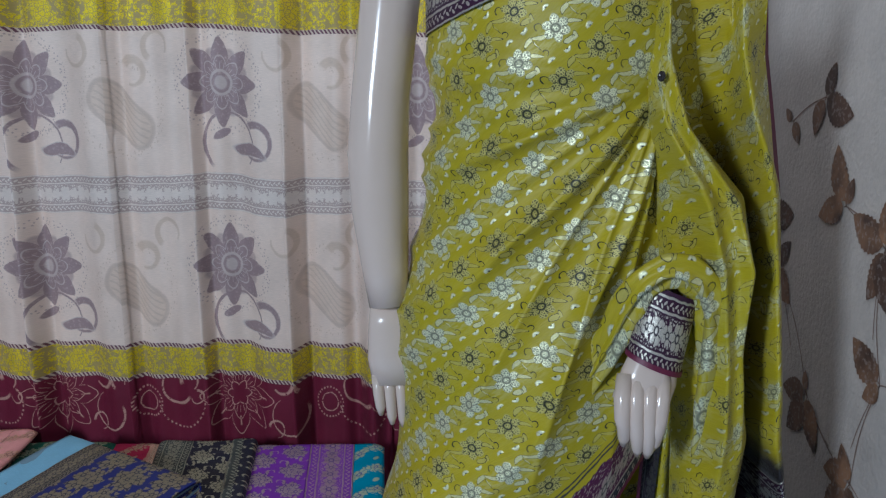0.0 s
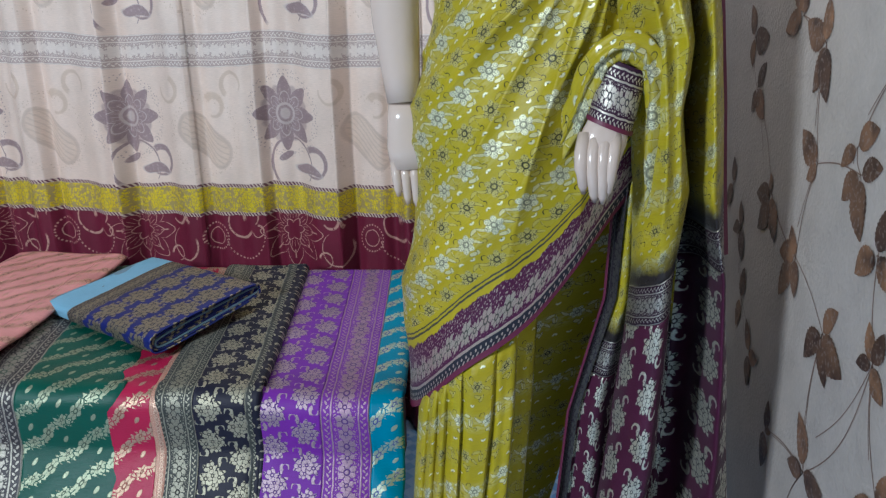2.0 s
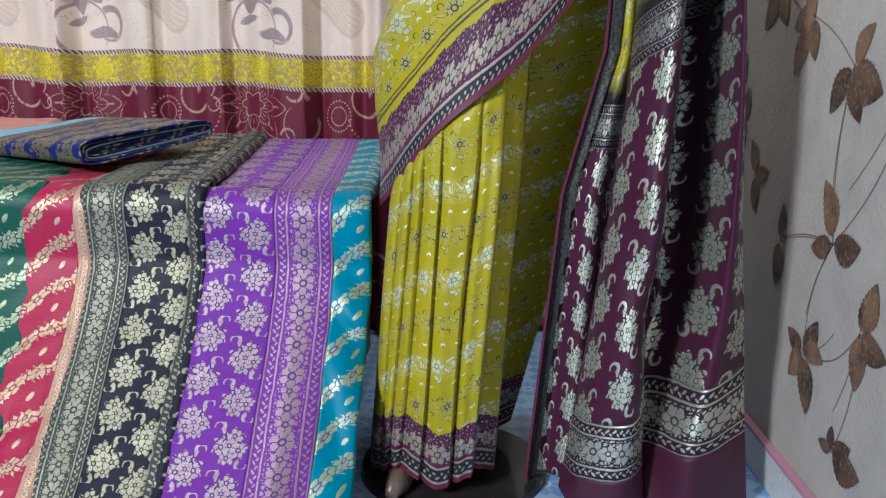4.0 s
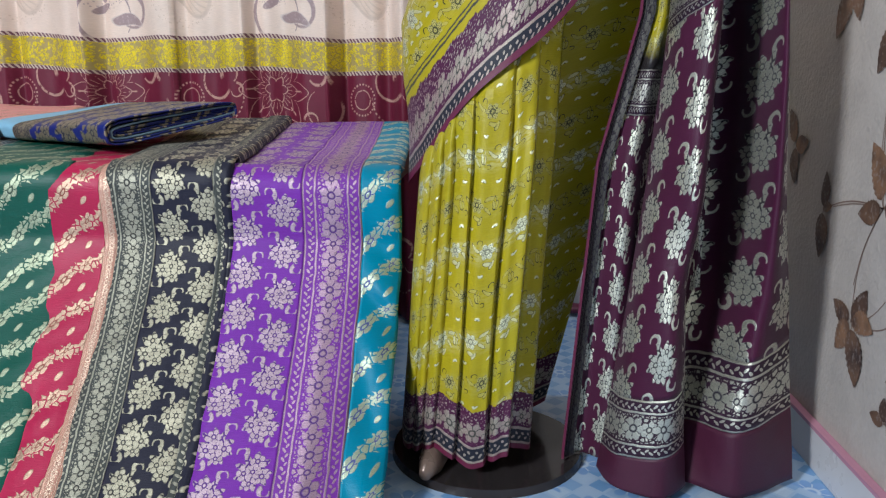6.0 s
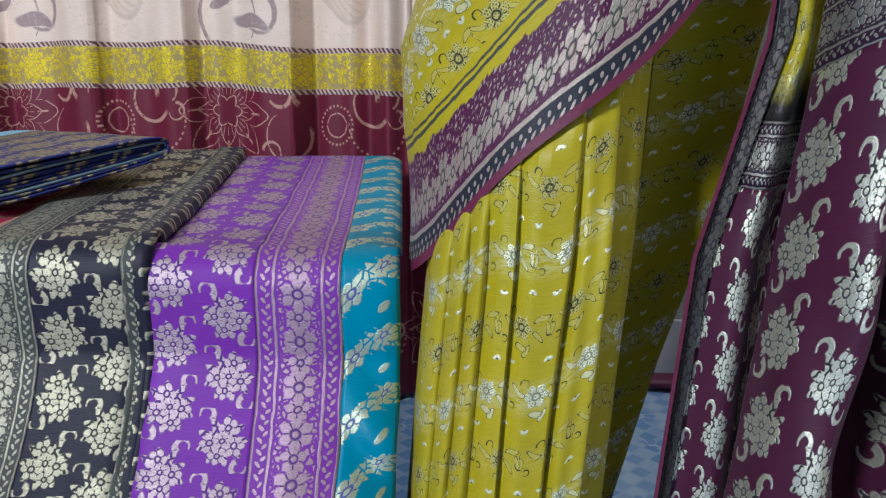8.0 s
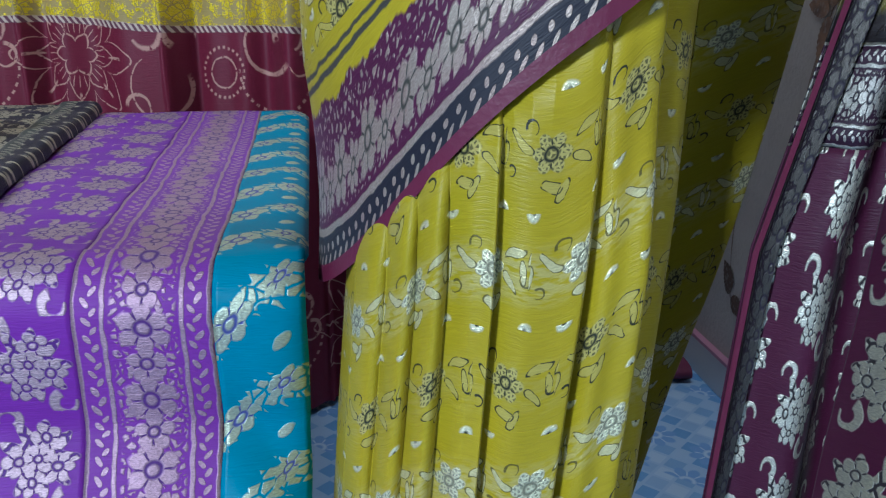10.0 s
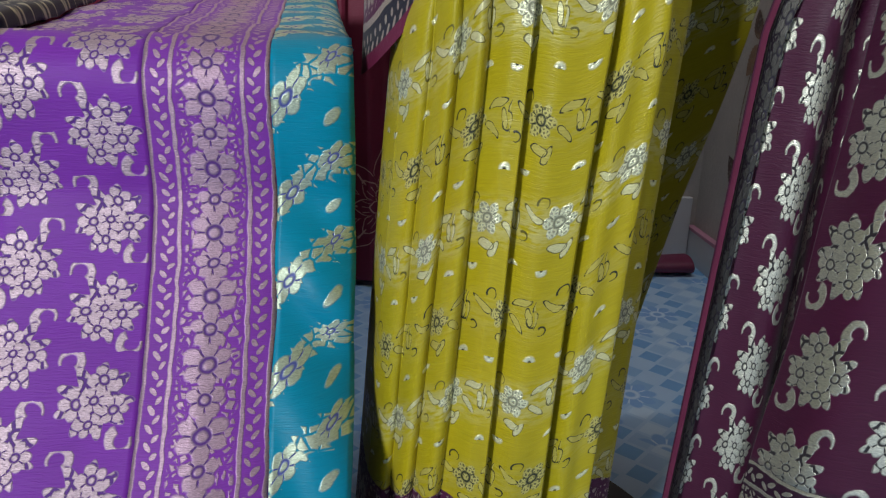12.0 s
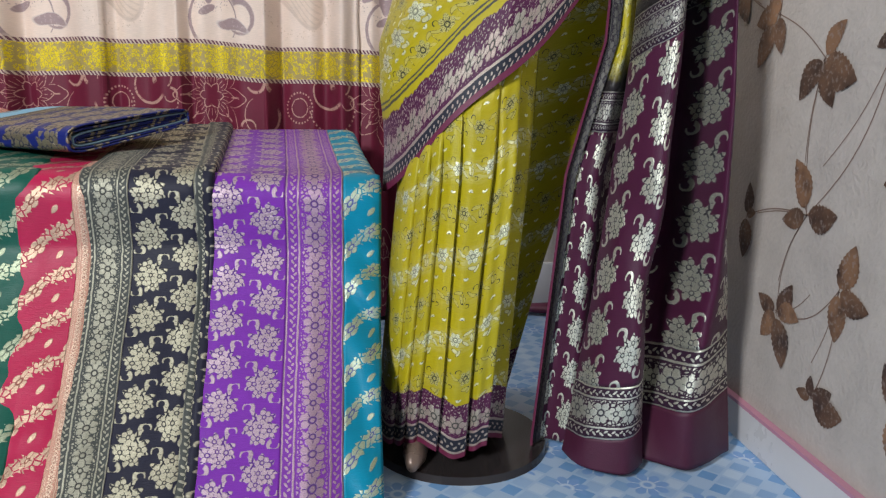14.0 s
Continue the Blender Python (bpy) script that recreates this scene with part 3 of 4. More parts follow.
def print_sprigs(name, clusters, stems, place, parent, rng, mat_leaf, mat_stem):
    """Clusters at (along, up, turns and lengths of their leaves); stems run from cluster to cluster; place() puts a point on the wall."""
    lv, lf, sv, sf = [], [], [], []

    def stroke(p, q, sag, w):
        n = 14
        dx, dy = q[0] - p[0], q[1] - p[1]
        row = [(p[0] + dx * i / n - dy * sag * math.sin(math.pi * i / n), p[1] + dy * i / n + dx * sag * math.sin(math.pi * i / n)) for i in range(n + 1)]
        for i, (a, b) in enumerate(row):
            a2, b2 = row[min(i + 1, n)]
            a1, b1 = row[max(i - 1, 0)]
            ln = math.hypot(a2 - a1, b2 - b1) or 1
            nx, ny = -(b2 - b1) / ln * w, (a2 - a1) / ln * w
            sv.extend([place(a + nx, b + ny, 0.0006), place(a - nx, b - ny, 0.0006)])
            if i:
                j = len(sv) - 4
                sf.append((j, j + 1, j + 3, j + 2))

    for ci, (a, b, *leaves) in enumerate(clusters):
        for li, (turn, cm) in enumerate(leaves):
            ang, L = radians(turn), cm * 0.0108
            c, s = math.cos(ang), math.sin(ang)
            stalk = 0.08 * L if L < 0.09 else L - 0.08
            a0, b0 = a + stalk * c, b + stalk * s
            stroke((a, b), (a0, b0), 0.0, 0.0009)
            side = leaf_outline(rng, L - stalk)
            k = len(lv)
            for t, w, o in side:
                for q in (o + w, o, o - w):
                    lv.append(place(a0 + t * c - q * s, b0 + t * s + q * c, 0.001 + 0.00025 * li + 0.00004 * ci))
            for i in range(len(side) - 1):
                for j in (0, 1):
                    lf.append((k + 3 * i + j, k + 3 * i + j + 1, k + 3 * i + j + 4, k + 3 * i + j + 3))
    for i, j, bow in stems:
        sag = 0.5 * bow
        p, q = clusters[i][:2], clusters[j][:2]
        stroke(p, q, sag, 0.0010)
        if abs(bow) > 0.1:
            stroke(p, (p[0] + (q[0] - p[0]) * 0.7 + 0.02, p[1] + (q[1] - p[1]) * 0.7), sag * 0.6, 0.0008)
    tagged(mesh_object(name + "_leaves", lv, lf, mat_leaf, parent, None, False), "printed brown leaves", kind="stuff")
    tagged(mesh_object(name + "_stems", sv, sf, mat_stem, parent, None, False), "printed thin brown stems", kind="stuff")


rng = random.Random(5)
UPPER = [(1.26, 1.035, (60, 6), (178, 8), (-95, 5)), (1.217, 0.946, (130, 6), (-140, 7), (-70, 4.5)), (0.923, 1.039, (20, 8), (85, 6), (-70, 7.2), (-110, 8)),
         (0.898, 0.87, (28, 7.6), (-42, 4.3)), (0.777, 0.916, (150, 5.8), (-40, 5)), (0.757, 0.883, (160, 5.6), (-45, 5.8), (-108, 8)),
         (1.114, 1.219, (115, 5), (-165, 8), (-70, 5.5)), (1.209, 1.18, (-130, 4), (35, 3)), (1.026, 1.076, (65, 8.2), (-20, 7), (110, 4))]
MIDDLE = [(1.08, 0.785, (-15, 7), (80, 3), (-120, 8.5), (-60, 8.5)), (0.936, 0.713, (55, 5), (-10, 6.5), (-58, 9), (-105, 6)), (0.802, 0.642, (130, 6), (-50, 7.5), (-115, 7.2), (-158, 8)),
          (0.65, 0.666, (65, 5), (110, 5), (-20, 4), (-140, 5)), (0.80, 0.412, (62, 8.5), (-15, 6), (172, 7)), (0.974, 0.384, (92, 5.3), (-92, 6.9), (165, 3))]
LOWER = [(0.85, 0.248, (15, 5.5), (125, 6), (178, 6), (-55, 5.8), (-112, 8.5)), (0.703, 0.32, (110, 7), (-95, 6.8), (-170, 6.5)), (0.733, 0.148, (0, 3.5), (80, 3.2), (180, 7), (150, 5)),
         (0.58, 0.50, (100, 6), (-70, 7), (-20, 6)), (0.56, 0.20, (60, 6), (-100, 7), (170, 6)), (1.58, 0.42, (-60, 6), (70, 5)), (1.6, 0.17, (60, 6), (-170, 5)), (1.42, 0.62, (100, 6), (-80, 7), (10, 5)), (1.44, 0.33, (-90, 7), (40, 6)), (1.3, 0.75, (80, 5), (-60, 6))]
SHADED = [(1.22, 0.68, (70, 5), (-110, 6), (-20, 5)), (1.18, 0.55, (95, 6), (-80, 6)), (1.10, 0.47, (60, 6), (-100, 6), (170, 5)), (0.66, 1.06, (30, 6), (-60, 7), (150, 6)), (0.68, 0.80, (100, 6), (-40, 6), (-150, 6))]
CLUSTERS = UPPER + MIDDLE + LOWER + SHADED
STEMS = ((6, 7, 0.1), (8, 2, -0.12), (2, 3, 0.15), (3, 5, -0.1), (4, 5, 0.3), (3, 10, 0.12), (0, 1, 0.2), (1, 9, -0.15), (9, 10, 0.15), (10, 11, -0.1), (11, 13, 0.15), (12, 13, -0.2), (13, 15, 0.22), (15, 16, 0.3), (13, 14, 0.12), (16, 17, -0.15), (12, 18, 0.15), (18, 19, 0.1), (22, 23, 0.2), (20, 21, 0.2), (24, 22, 0.1), (25, 26, 0.15), (26, 27, -0.15), (29, 12, 0.1), (28, 4, 0.12))
print_sprigs("sprig", CLUSTERS, STEMS, lambda a, b, o: (XW - o, a, b), wall_right, rng, LEAF, STEM)
print_sprigs("sprig_back", [(0.42, 0.25, (-60, 6), (40, 5), (170, 6)), (0.36, 0.5, (80, 6), (-100, 7)), (0.45, 0.75, (-80, 6), (60, 6), (170, 5)), (0.34, 0.95, (90, 6), (-30, 6))], ((0, 1, 0.2), (1, 2, -0.2), (2, 3, 0.2)), lambda a, b, o: (a, YB - o, b), wall_right, rng, LEAF, STEM)

# ---- curtain ----
def curtain_fold(x):
    q = (x + 0.505 + 0.018 * np.sin(x * 11.0)) / 0.19
    f = q - np.floor(q)
    amp = 0.023 + 0.012 * np.sin(np.floor(q) * 2.3)
    lap = np.where(f < 0.16, 0.5 - 0.5 * np.cos(f / 0.16 * math.pi), np.clip(1 - np.clip(f - 0.16, 0, 1) / 0.84, 0, 1) ** 0.8)
    return amp * (lap * 2 - 1) + 0.008 * np.sin(q * 12.6 + 1.0) + 0.007 * wig(x, 3, 45.0) + 0.016 * np.clip((x + 0.28) / 0.12, 0, 1) * np.sin(x * 95.0)


def curtain_fn(U, V):
    x = -1.75 + 1.85 * U
    z = 0.012 + 2.488 * V
    y = 1.60 + curtain_fold(x + 0.01 * np.sin(z * 2.0)) * (1.05 - 0.25 * V) + 0.004 * wig(x + z * 0.4, 21, 18.0)
    return x, y, z, x * 1.2, z + 0.010 * wig(x, 8, 12.0) + 0.02 * (x + 0.5)


cur = sheet("curtain", curtain_fn, 620, 60, CURTAIN)
tagged(cur, "cream and wine-red curtain with gilt braid and floral print", "curtain")



def roll_fn(U, V):
    x = -0.35 + 0.86 * U
    q = V * 2 * math.pi
    r = 0.013 + 0.004 * wig(x, 51, 20.0)
    return x, 1.665 + 0.01 * wig(x, 52, 9.0) + 2.2 * r * np.cos(q), 0.016 + r * np.sin(q), U, V * 0.1


tagged(sheet("floor_cloth", roll_fn, 120, 20, WINE), "wine red cloth rolled along the foot of the wall", "cloth")

# ---- display table ----
table = thing("display_table", (-0.75, 1.2, 0), "low dark wooden display table hidden under draped sarees", "table")


def under(ob, parent):
    """Parent ob, keeping its place in the world."""
    ob.parent = parent
    ob.matrix_parent_inverse = Matrix.Translation(parent.location).inverted()
    return ob


under(box("tabletop", (-1.5, 0.95, 0.38), (-0.13, 1.52, 0.42), WOOD, None, "", 0.006), table)
for lx in (-1.45, -0.19):
    for ly in (0.99, 1.47):
        under(box("leg", (lx - 0.025, ly - 0.025, 0.0), (lx + 0.025, ly + 0.025, 0.38), WOOD, None, "", 0.004), table)


# ---- sarees draped over the table ----
def draped(name, label, pieces, xf, xb, xh, lift=0.0, front=0.925, seed=1, back=1.5, recede=0.0):
    """A folded saree from the table's back over its front edge and out along the floor: left and right x at the front edge, the back and the foot."""
    R = 0.035
    L1, L2, L3 = back - front - R, R * math.pi / 2, 0.62
    w = xf[1] - xf[0]
    th = thing(name, ((xf[0] + xf[1]) / 2, front, 0.0), label, "saree", "sarees on the table")
    # the hanging cloth leans outwards and runs on along the floor
    zz = np.concatenate([np.linspace(0.44 + lift - R, 0.016 + lift * 0.4, 160), np.full(30, 0.016 + lift * 0.4)])
    yy = front - 0.30 * np.clip((0.34 - zz) / 0.33, 0, 1) ** 1.3
    yy[160:] = yy[159] - np.linspace(0, 0.14, 31)[1:]
    arc = np.concatenate([[0], np.cumsum(np.hypot(np.diff(zz), np.diff(yy)))])

    def fn(u0, u1):
        def g(U, V):
            U = u0 + (u1 - u0) * U
            s = V * (L1 + L2 + L3)
            a = np.clip((s - L1) / R, 0, math.pi / 2)
            top = 0.44 + lift
            d = np.clip(s - L1 - L2, 0, None)
            h = d / L3
            y = np.where(s < L1, back - s, front + R - R * np.sin(a))
            z = np.where(s < L1, top + 0.038 * np.clip(1 - s / L1, 0, 1) ** 1.5, top - R + R * np.cos(a))
            y, z = np.where(d > 0, np.interp(d, arc, yy), y), np.where(d > 0, np.interp(d, arc, zz), z)
            k = np.clip(s / L1, 0, 1)
            left, right = xb[0] + (xf[0] - xb[0]) * k + (xh[0] - xf[0]) * h, xb[1] + (xf[1] - xb[1]) * k + (xh[1] - xf[1]) * h
            x = left + (right - left) * U + 0.004 * h * wig(s, seed + 9, 14.0)
            fold = np.exp(-((U - 0.35 - 0.1 * np.sin(seed)) / 0.12) ** 2) + 0.7 * np.exp(-((U - 0.8) / 0.08) ** 2)
            y = y - np.minimum(h * 3, 1) * (0.006 * fold * wig(s + x, seed, 12.0) + 0.004 * wig(x * 1.0 + s * 0.5, seed, 30.0))
            y = y - 0.13 * recede * np.minimum(h * 4, 1) * np.clip((U - 0.76) / 0.14, 0, 1) * np.sin(s * 44 - x * 60 + 1.2 * np.sin(s * 17))
            edge = np.minimum(U, 1 - U)
            z = z - np.where(s < L1, 0.010 * np.exp(-edge * 30), 0) + np.where(s < L1, 0.003 * wig(x + y, seed + 5, 22.0), 0) + 0.0015 * wig(s * 2 + x, seed + 2, 40.0)
            y = y + np.where(s > L1, 0.008 * np.exp(-edge * 35), 0) + recede * h * np.clip((U - 0.6) / 0.4, 0, 1)
            return x, y, z, U * w, (L1 + L2 + L3) - s
        return g
    for piece, u0, u1, mat in pieces:
        under(sheet(piece, fn(u0, u1), max(8, int(70 * (u1 - u0))), 200, mat, None, "", 0.010), th)
    return th


draped("purple_saree", "purple and teal silk saree with silver brocade draped over the table", (("purple_field", 0, 0.45, PURPLE), ("brocade_band", 0.45, 0.787, PURPLE_BAND), ("teal_field", 0.787, 1, TEAL)), (-0.350, -0.088), (-0.405, -0.128), (-0.332, -0.090), 0.004, seed=2, recede=0.07)
draped("black_saree", "black silk saree with gold bouquet brocade draped over the table", (("brocade_band", 0, 0.41, BLACK_BAND), ("bouquet_field", 0.41, 1, BLACK)), (-0.535, -0.360), (-0.60, -0.425), (-0.508, -0.352), 0.012, seed=3)
draped("folded_edge_saree", "dark folded saree edge with narrow gold brocade", (("edge", 0, 0.5, BLACK_BAND), ("fold", 0.5, 1, BLACK)), (-0.366, -0.344), (-0.445, -0.398), (-0.360, -0.336), 0.018, seed=12)
draped("red_saree", "crimson silk saree with slanting gold floral stripes", (("striped_field", 0, 0.8, RED), ("peach_band", 0.8, 1, RED)), (-0.632, -0.522), (-0.70, -0.60), (-0.598, -0.500), 0.004, seed=4)
draped("green_saree", "dark green silk saree with slanting gold stripes and grey border", (("brocade_band", 0, 0.33, GREEN), ("striped_field", 0.33, 1, GREEN)), (-0.90, -0.60), (-0.99, -0.69), (-0.87, -0.572), 0.008, seed=5)
draped("pink_saree", "salmon pink silk saree lying folded on the table", (("field", 0, 0.85, PINK), ("edge_band", 0.85, 1, PINK)), (-1.25, -0.90), (-1.15, -0.86), (-1.3, -0.95), 0.04, seed=7)


# ---- folded blue saree on top ----
def folded(name, centre, turn, w, d, z0, mat, label):
    """A saree folded over and over, with its bends to the front and its layers open at the side."""
    th = tagged(new(name), label, "saree")
    th.matrix_world = pose(*centre, z0, 9.0, 0, turn)
    for i, (hz, y0) in enumerate(((0.022, 0.0), (0.017, 0.006), (0.012, 0.012), (0.007, 0.018), (0.003, 0.026))):
        def fn(U, V, hz=hz, y0=y0, i=i):
            q = V * 2 * math.pi
            c, s = np.cos(q), np.sin(q)
            y = np.sign(c) * np.abs(c) ** 0.35 * (d - y0) / 2 + y0 / 2
            x = (U - 0.5) * w - 0.002 * i
            slope = (0.8 + 0.2 * U) * (0.85 - 0.3 * y / d)
            z = 0.024 * slope + hz * slope * np.sign(s) * np.abs(s) ** 0.45 + np.where(s > 0, 0.004, 0.001) * wig(x + y * 0.7, 31 + i, 16.0)
            return x, y, z
        sheet("outer_fold" if i == 0 else "inner_fold", fn, 60, 120, mat if i not in (2,) else PALE, th, "" if i not in (2,) else "pale blue inner layer", 0.003)
    return th


folded("folded_saree", (-0.672, 1.25), -31, 0.38, 0.275, 0.484, BLUE, "folded blue silk saree with gold brocade and pale blue edge")


# ---- dressed mannequin ----
def body(z):
    """Centre and half-widths of the dressed body at height z."""
    zs = (0.05, 0.5, 0.9, 1.05, 1.15, 1.3, 1.45)
    return (np.interp(z, zs, (0.038, 0.079, 0.14, 0.153, 0.16, 0.16, 0.16)), np.full_like(z, 1.0),
            np.interp(z, zs, (0.107, 0.139, 0.178, 0.170, 0.157, 0.156, 0.15)), np.interp(z, zs, (0.16, 0.165, 0.165, 0.155, 0.155, 0.165, 0.155)))


def drape_low(x):
    """Height of the drape's lower edge."""
    return 0.455 + np.clip(x + 0.055, -0.03, None) * 1.08 + 0.012 * np.sin((x + 0.05) * 25)


PLEAT_AT = (0.0, 0.09, 0.175, 0.265, 0.41, 0.66, 0.84, 1.0)
PLEAT_DEEP = (0.010, 0.012, 0.012, 0.011, 0.013, 0.024, 0.010)


def pleats(s, z):
    """How far the knife pleats stand out across the front panel, s from 0 to 1."""
    s = s + 0.016 * np.sin(z * 8 + s * 9) * np.sin(np.clip(s, 0, 1) * math.pi)
    out = np.zeros_like(s)
    for i, deep in enumerate(PLEAT_DEEP):
        a, b = PLEAT_AT[i], PLEAT_AT[i + 1]
        f = np.clip((s - a) / (b - a), 0, 1)
        if b - a < 0.12:
            p = np.sin(f * math.pi) ** 0.75
        else:
            p = np.where(f < 0.9, np.sin(f / 0.9 * math.pi / 2) ** 0.8, np.cos((f - 0.9) / 0.1 * math.pi / 2)) + 0.10 * np.sin(f * 9 + z * 3 + i)
        out = np.where((s >= a) & (s <= b), deep * p, out)
    return out


def skirt_point(U, z):
    """A flat pleated panel in front, plain sides that run back into the shade."""
    xl = np.interp(z, (0.04, 0.14, 0.33, 0.45, 0.9), (-0.082, -0.074, -0.060, -0.050, -0.035))
    xr = np.interp(z, (0.04, 0.16, 0.33, 0.50, 0.64, 0.9), (0.112, 0.118, 0.127, 0.138, 0.143, 0.20))
    xs = np.interp(z, (0.04, 0.31, 0.40, 0.45, 0.545, 0.9), (0.14, 0.205, 0.232, 0.245, 0.265, 0.33))
    f = np.clip((U - 0.2) / 0.5, 0, 1)
    x = xl + (xr - xl) * f
    y = 0.825 + 0.058 * np.abs(f * 2 - 1.05) ** 2.2 - pleats(f, z) * np.clip((0.62 - z) / 0.15, 0.35, 1)
    # left side and back
    g = np.clip(1 - U / 0.2, 0, 1)
    x = np.where(U < 0.2, xl - 0.012 * np.sin(g * math.pi) + 0.10 * g ** 3, x)
    y = np.where(U < 0.2, 0.888 + 0.24 * g, y)
    # shaded right side and back
    h = np.clip((U - 0.7) / 0.3, 0, 1)
    ys = np.interp(h, (0.0, 0.3, 0.6, 1.0), (0.872, 0.985, 1.01, 1.14))
    xside = xr - 0.004 * np.sin(np.clip(h / 0.3, 0, 1) * math.pi / 2) + (xs - xr + 0.004) * (0.5 - 0.5 * np.cos(np.clip((h - 0.3) / 0.3, 0, 1) * math.pi)) - 0.14 * np.clip((h - 0.6) / 0.4, 0, 1) ** 2
    x, y = np.where(U > 0.7, xside, x), np.where(U > 0.7, ys, y)
    tuck = np.clip((z - drape_low(x) + 0.01) / 0.05, 0, 1) * 0.045
    return x, y + tuck * np.clip((0.72 - U) / 0.04, 0, 1) * np.clip((U - 0.1) / 0.1, 0, 1), z


saree = thing("draped_saree", (0.06, 1.0, 0.0), "lime green silk saree with floral brocade draped on a mannequin", "saree")


def skirt_fn(lo, hi):
    def fn(U, V):
        z0 = 0.037 + 0.010 * np.sin(U * 23) + 0.025 * np.clip(np.abs(U - 0.45) - 0.2, 0, 1)
        return skirt_point(U, z0 + lo + (hi - lo) * V)
    return fn


def with_uv(fn, nu, nv, v0=0.0, shear=0.0):
    def g(U, V):
        x, y, z = fn(U, V)
        P = np.stack([x, y, z], -1)
        du = np.linalg.norm(np.diff(P, axis=1), axis=2).mean(0)
        dv = np.linalg.norm(np.diff(P, axis=0), axis=2).mean(1)
        a, b = np.meshgrid(np.concatenate([[0], np.cumsum(du)]), np.concatenate([[0], np.cumsum(dv)]))
        return x, y, z, a, b + v0 - shear * a
    return g


under(sheet("pleated_skirt", with_uv(skirt_fn(0.088, 0.87), 0, 0, 0, 0.32), 700, 60, LIME, None, "lime green silk pleats"), saree)
under(sheet("hem_border", with_uv(skirt_fn(0.008, 0.088), 0, 0), 500, 14, LIME_EDGE, None, "purple brocade hem border"), saree)
under(sheet("hem_edge", with_uv(skirt_fn(0.0, 0.008), 0, 0), 500, 3, WINE, None, "wine red edging"), saree)


def drape_fn(lo, hi, top=False):
    def fn(U, V):
        th = -1.9 + 2.95 * U
        zl = np.full_like(th, 0.6)
        for _ in range(8):
            cx, cy, a, b = body(zl)
            zl = drape_low(cx + (a + 0.02) * np.sin(th))
        z = zl + lo + (hi - lo) * V if not top else zl + lo + (1.40 - zl - lo) * V
        cx, cy, a, b = body(z)
        x = cx + (a + 0.02) * np.sin(th)
        dx, dz = x - 0.225, z - 1.25
        fan = np.arctan2(-dz, -dx + 0.02)
        dist = np.hypot(dx, dz)
        w = np.clip(dist / 0.07, 0, 1) * np.clip((1.28 - z + 0.25 * (0.15 - x)) / 0.12, 0, 1)
        ridge = 1 - np.abs(np.sin(fan * 7.0 + 2.2 * dist + 0.4 * wig(dist, 71, 14.0)))
        f = w * (0.019 * ridge ** 1.6 + 0.009 * (1 - np.abs(np.sin(fan * 16 + 3.0 - 3 * dist))) ** 2 - 0.005)
        f = f * np.clip((z - zl) / 0.25, 0.15, 1) + 0.004 * wig(x * 0.8 + z, 72, 16.0)
        off = 0.02 + f
        x, y = cx + (a + off) * np.sin(th), cy - (b + off) * np.cos(th)
        arc = 0.17 * th
        c = 0.7071
        if top:
            return x, y, z, (arc + z) * c, (z - arc) * c
        return x, y, z, (arc + zl) * c * 1.2, (z - zl) * c
    return fn


under(sheet("drape", drape_fn(0.150, 0, True), 260, 150, LIME_BODY, None, "lime green silk drawn into diagonal folds"), saree)
under(sheet("drape_border", drape_fn(0.012, 0.150), 260, 20, LIME_EDGE, None, "purple brocade border"), saree)
under(sheet("drape_edge", drape_fn(0.0, 0.012), 260, 4, WINE, None, "wine red edging"), saree)


def pallu_off(U, z):
    """How far the cloth's own length runs from the height."""
    up = np.clip((z - 0.15) / 0.5, 0, 1)
    return (0.035 - 0.07 * U) * (1 - up) + (-0.024 - 0.123 * U) * up


def pallu_fn(lo, hi, shape, off, z_low):
    """The stretch of the pallu between two of its own lengths."""
    def fn(U, V):
        a = z_low + off(U, np.full_like(U, z_low)) if lo is None else lo
        v = a + (hi - a) * V
        z = v.copy()
        for _ in range(25):
            z = v - off(U, z)
        x, y = shape(U, z)
        return x, y, z, U * 0.40, v - (lo or 0.0) if hi < 0.68 and lo in (0.085, 0.605) else v
    return fn


FOLD_AT = (0.0, 0.13, 0.30, 0.42, 0.60, 0.70, 0.86, 1.0)


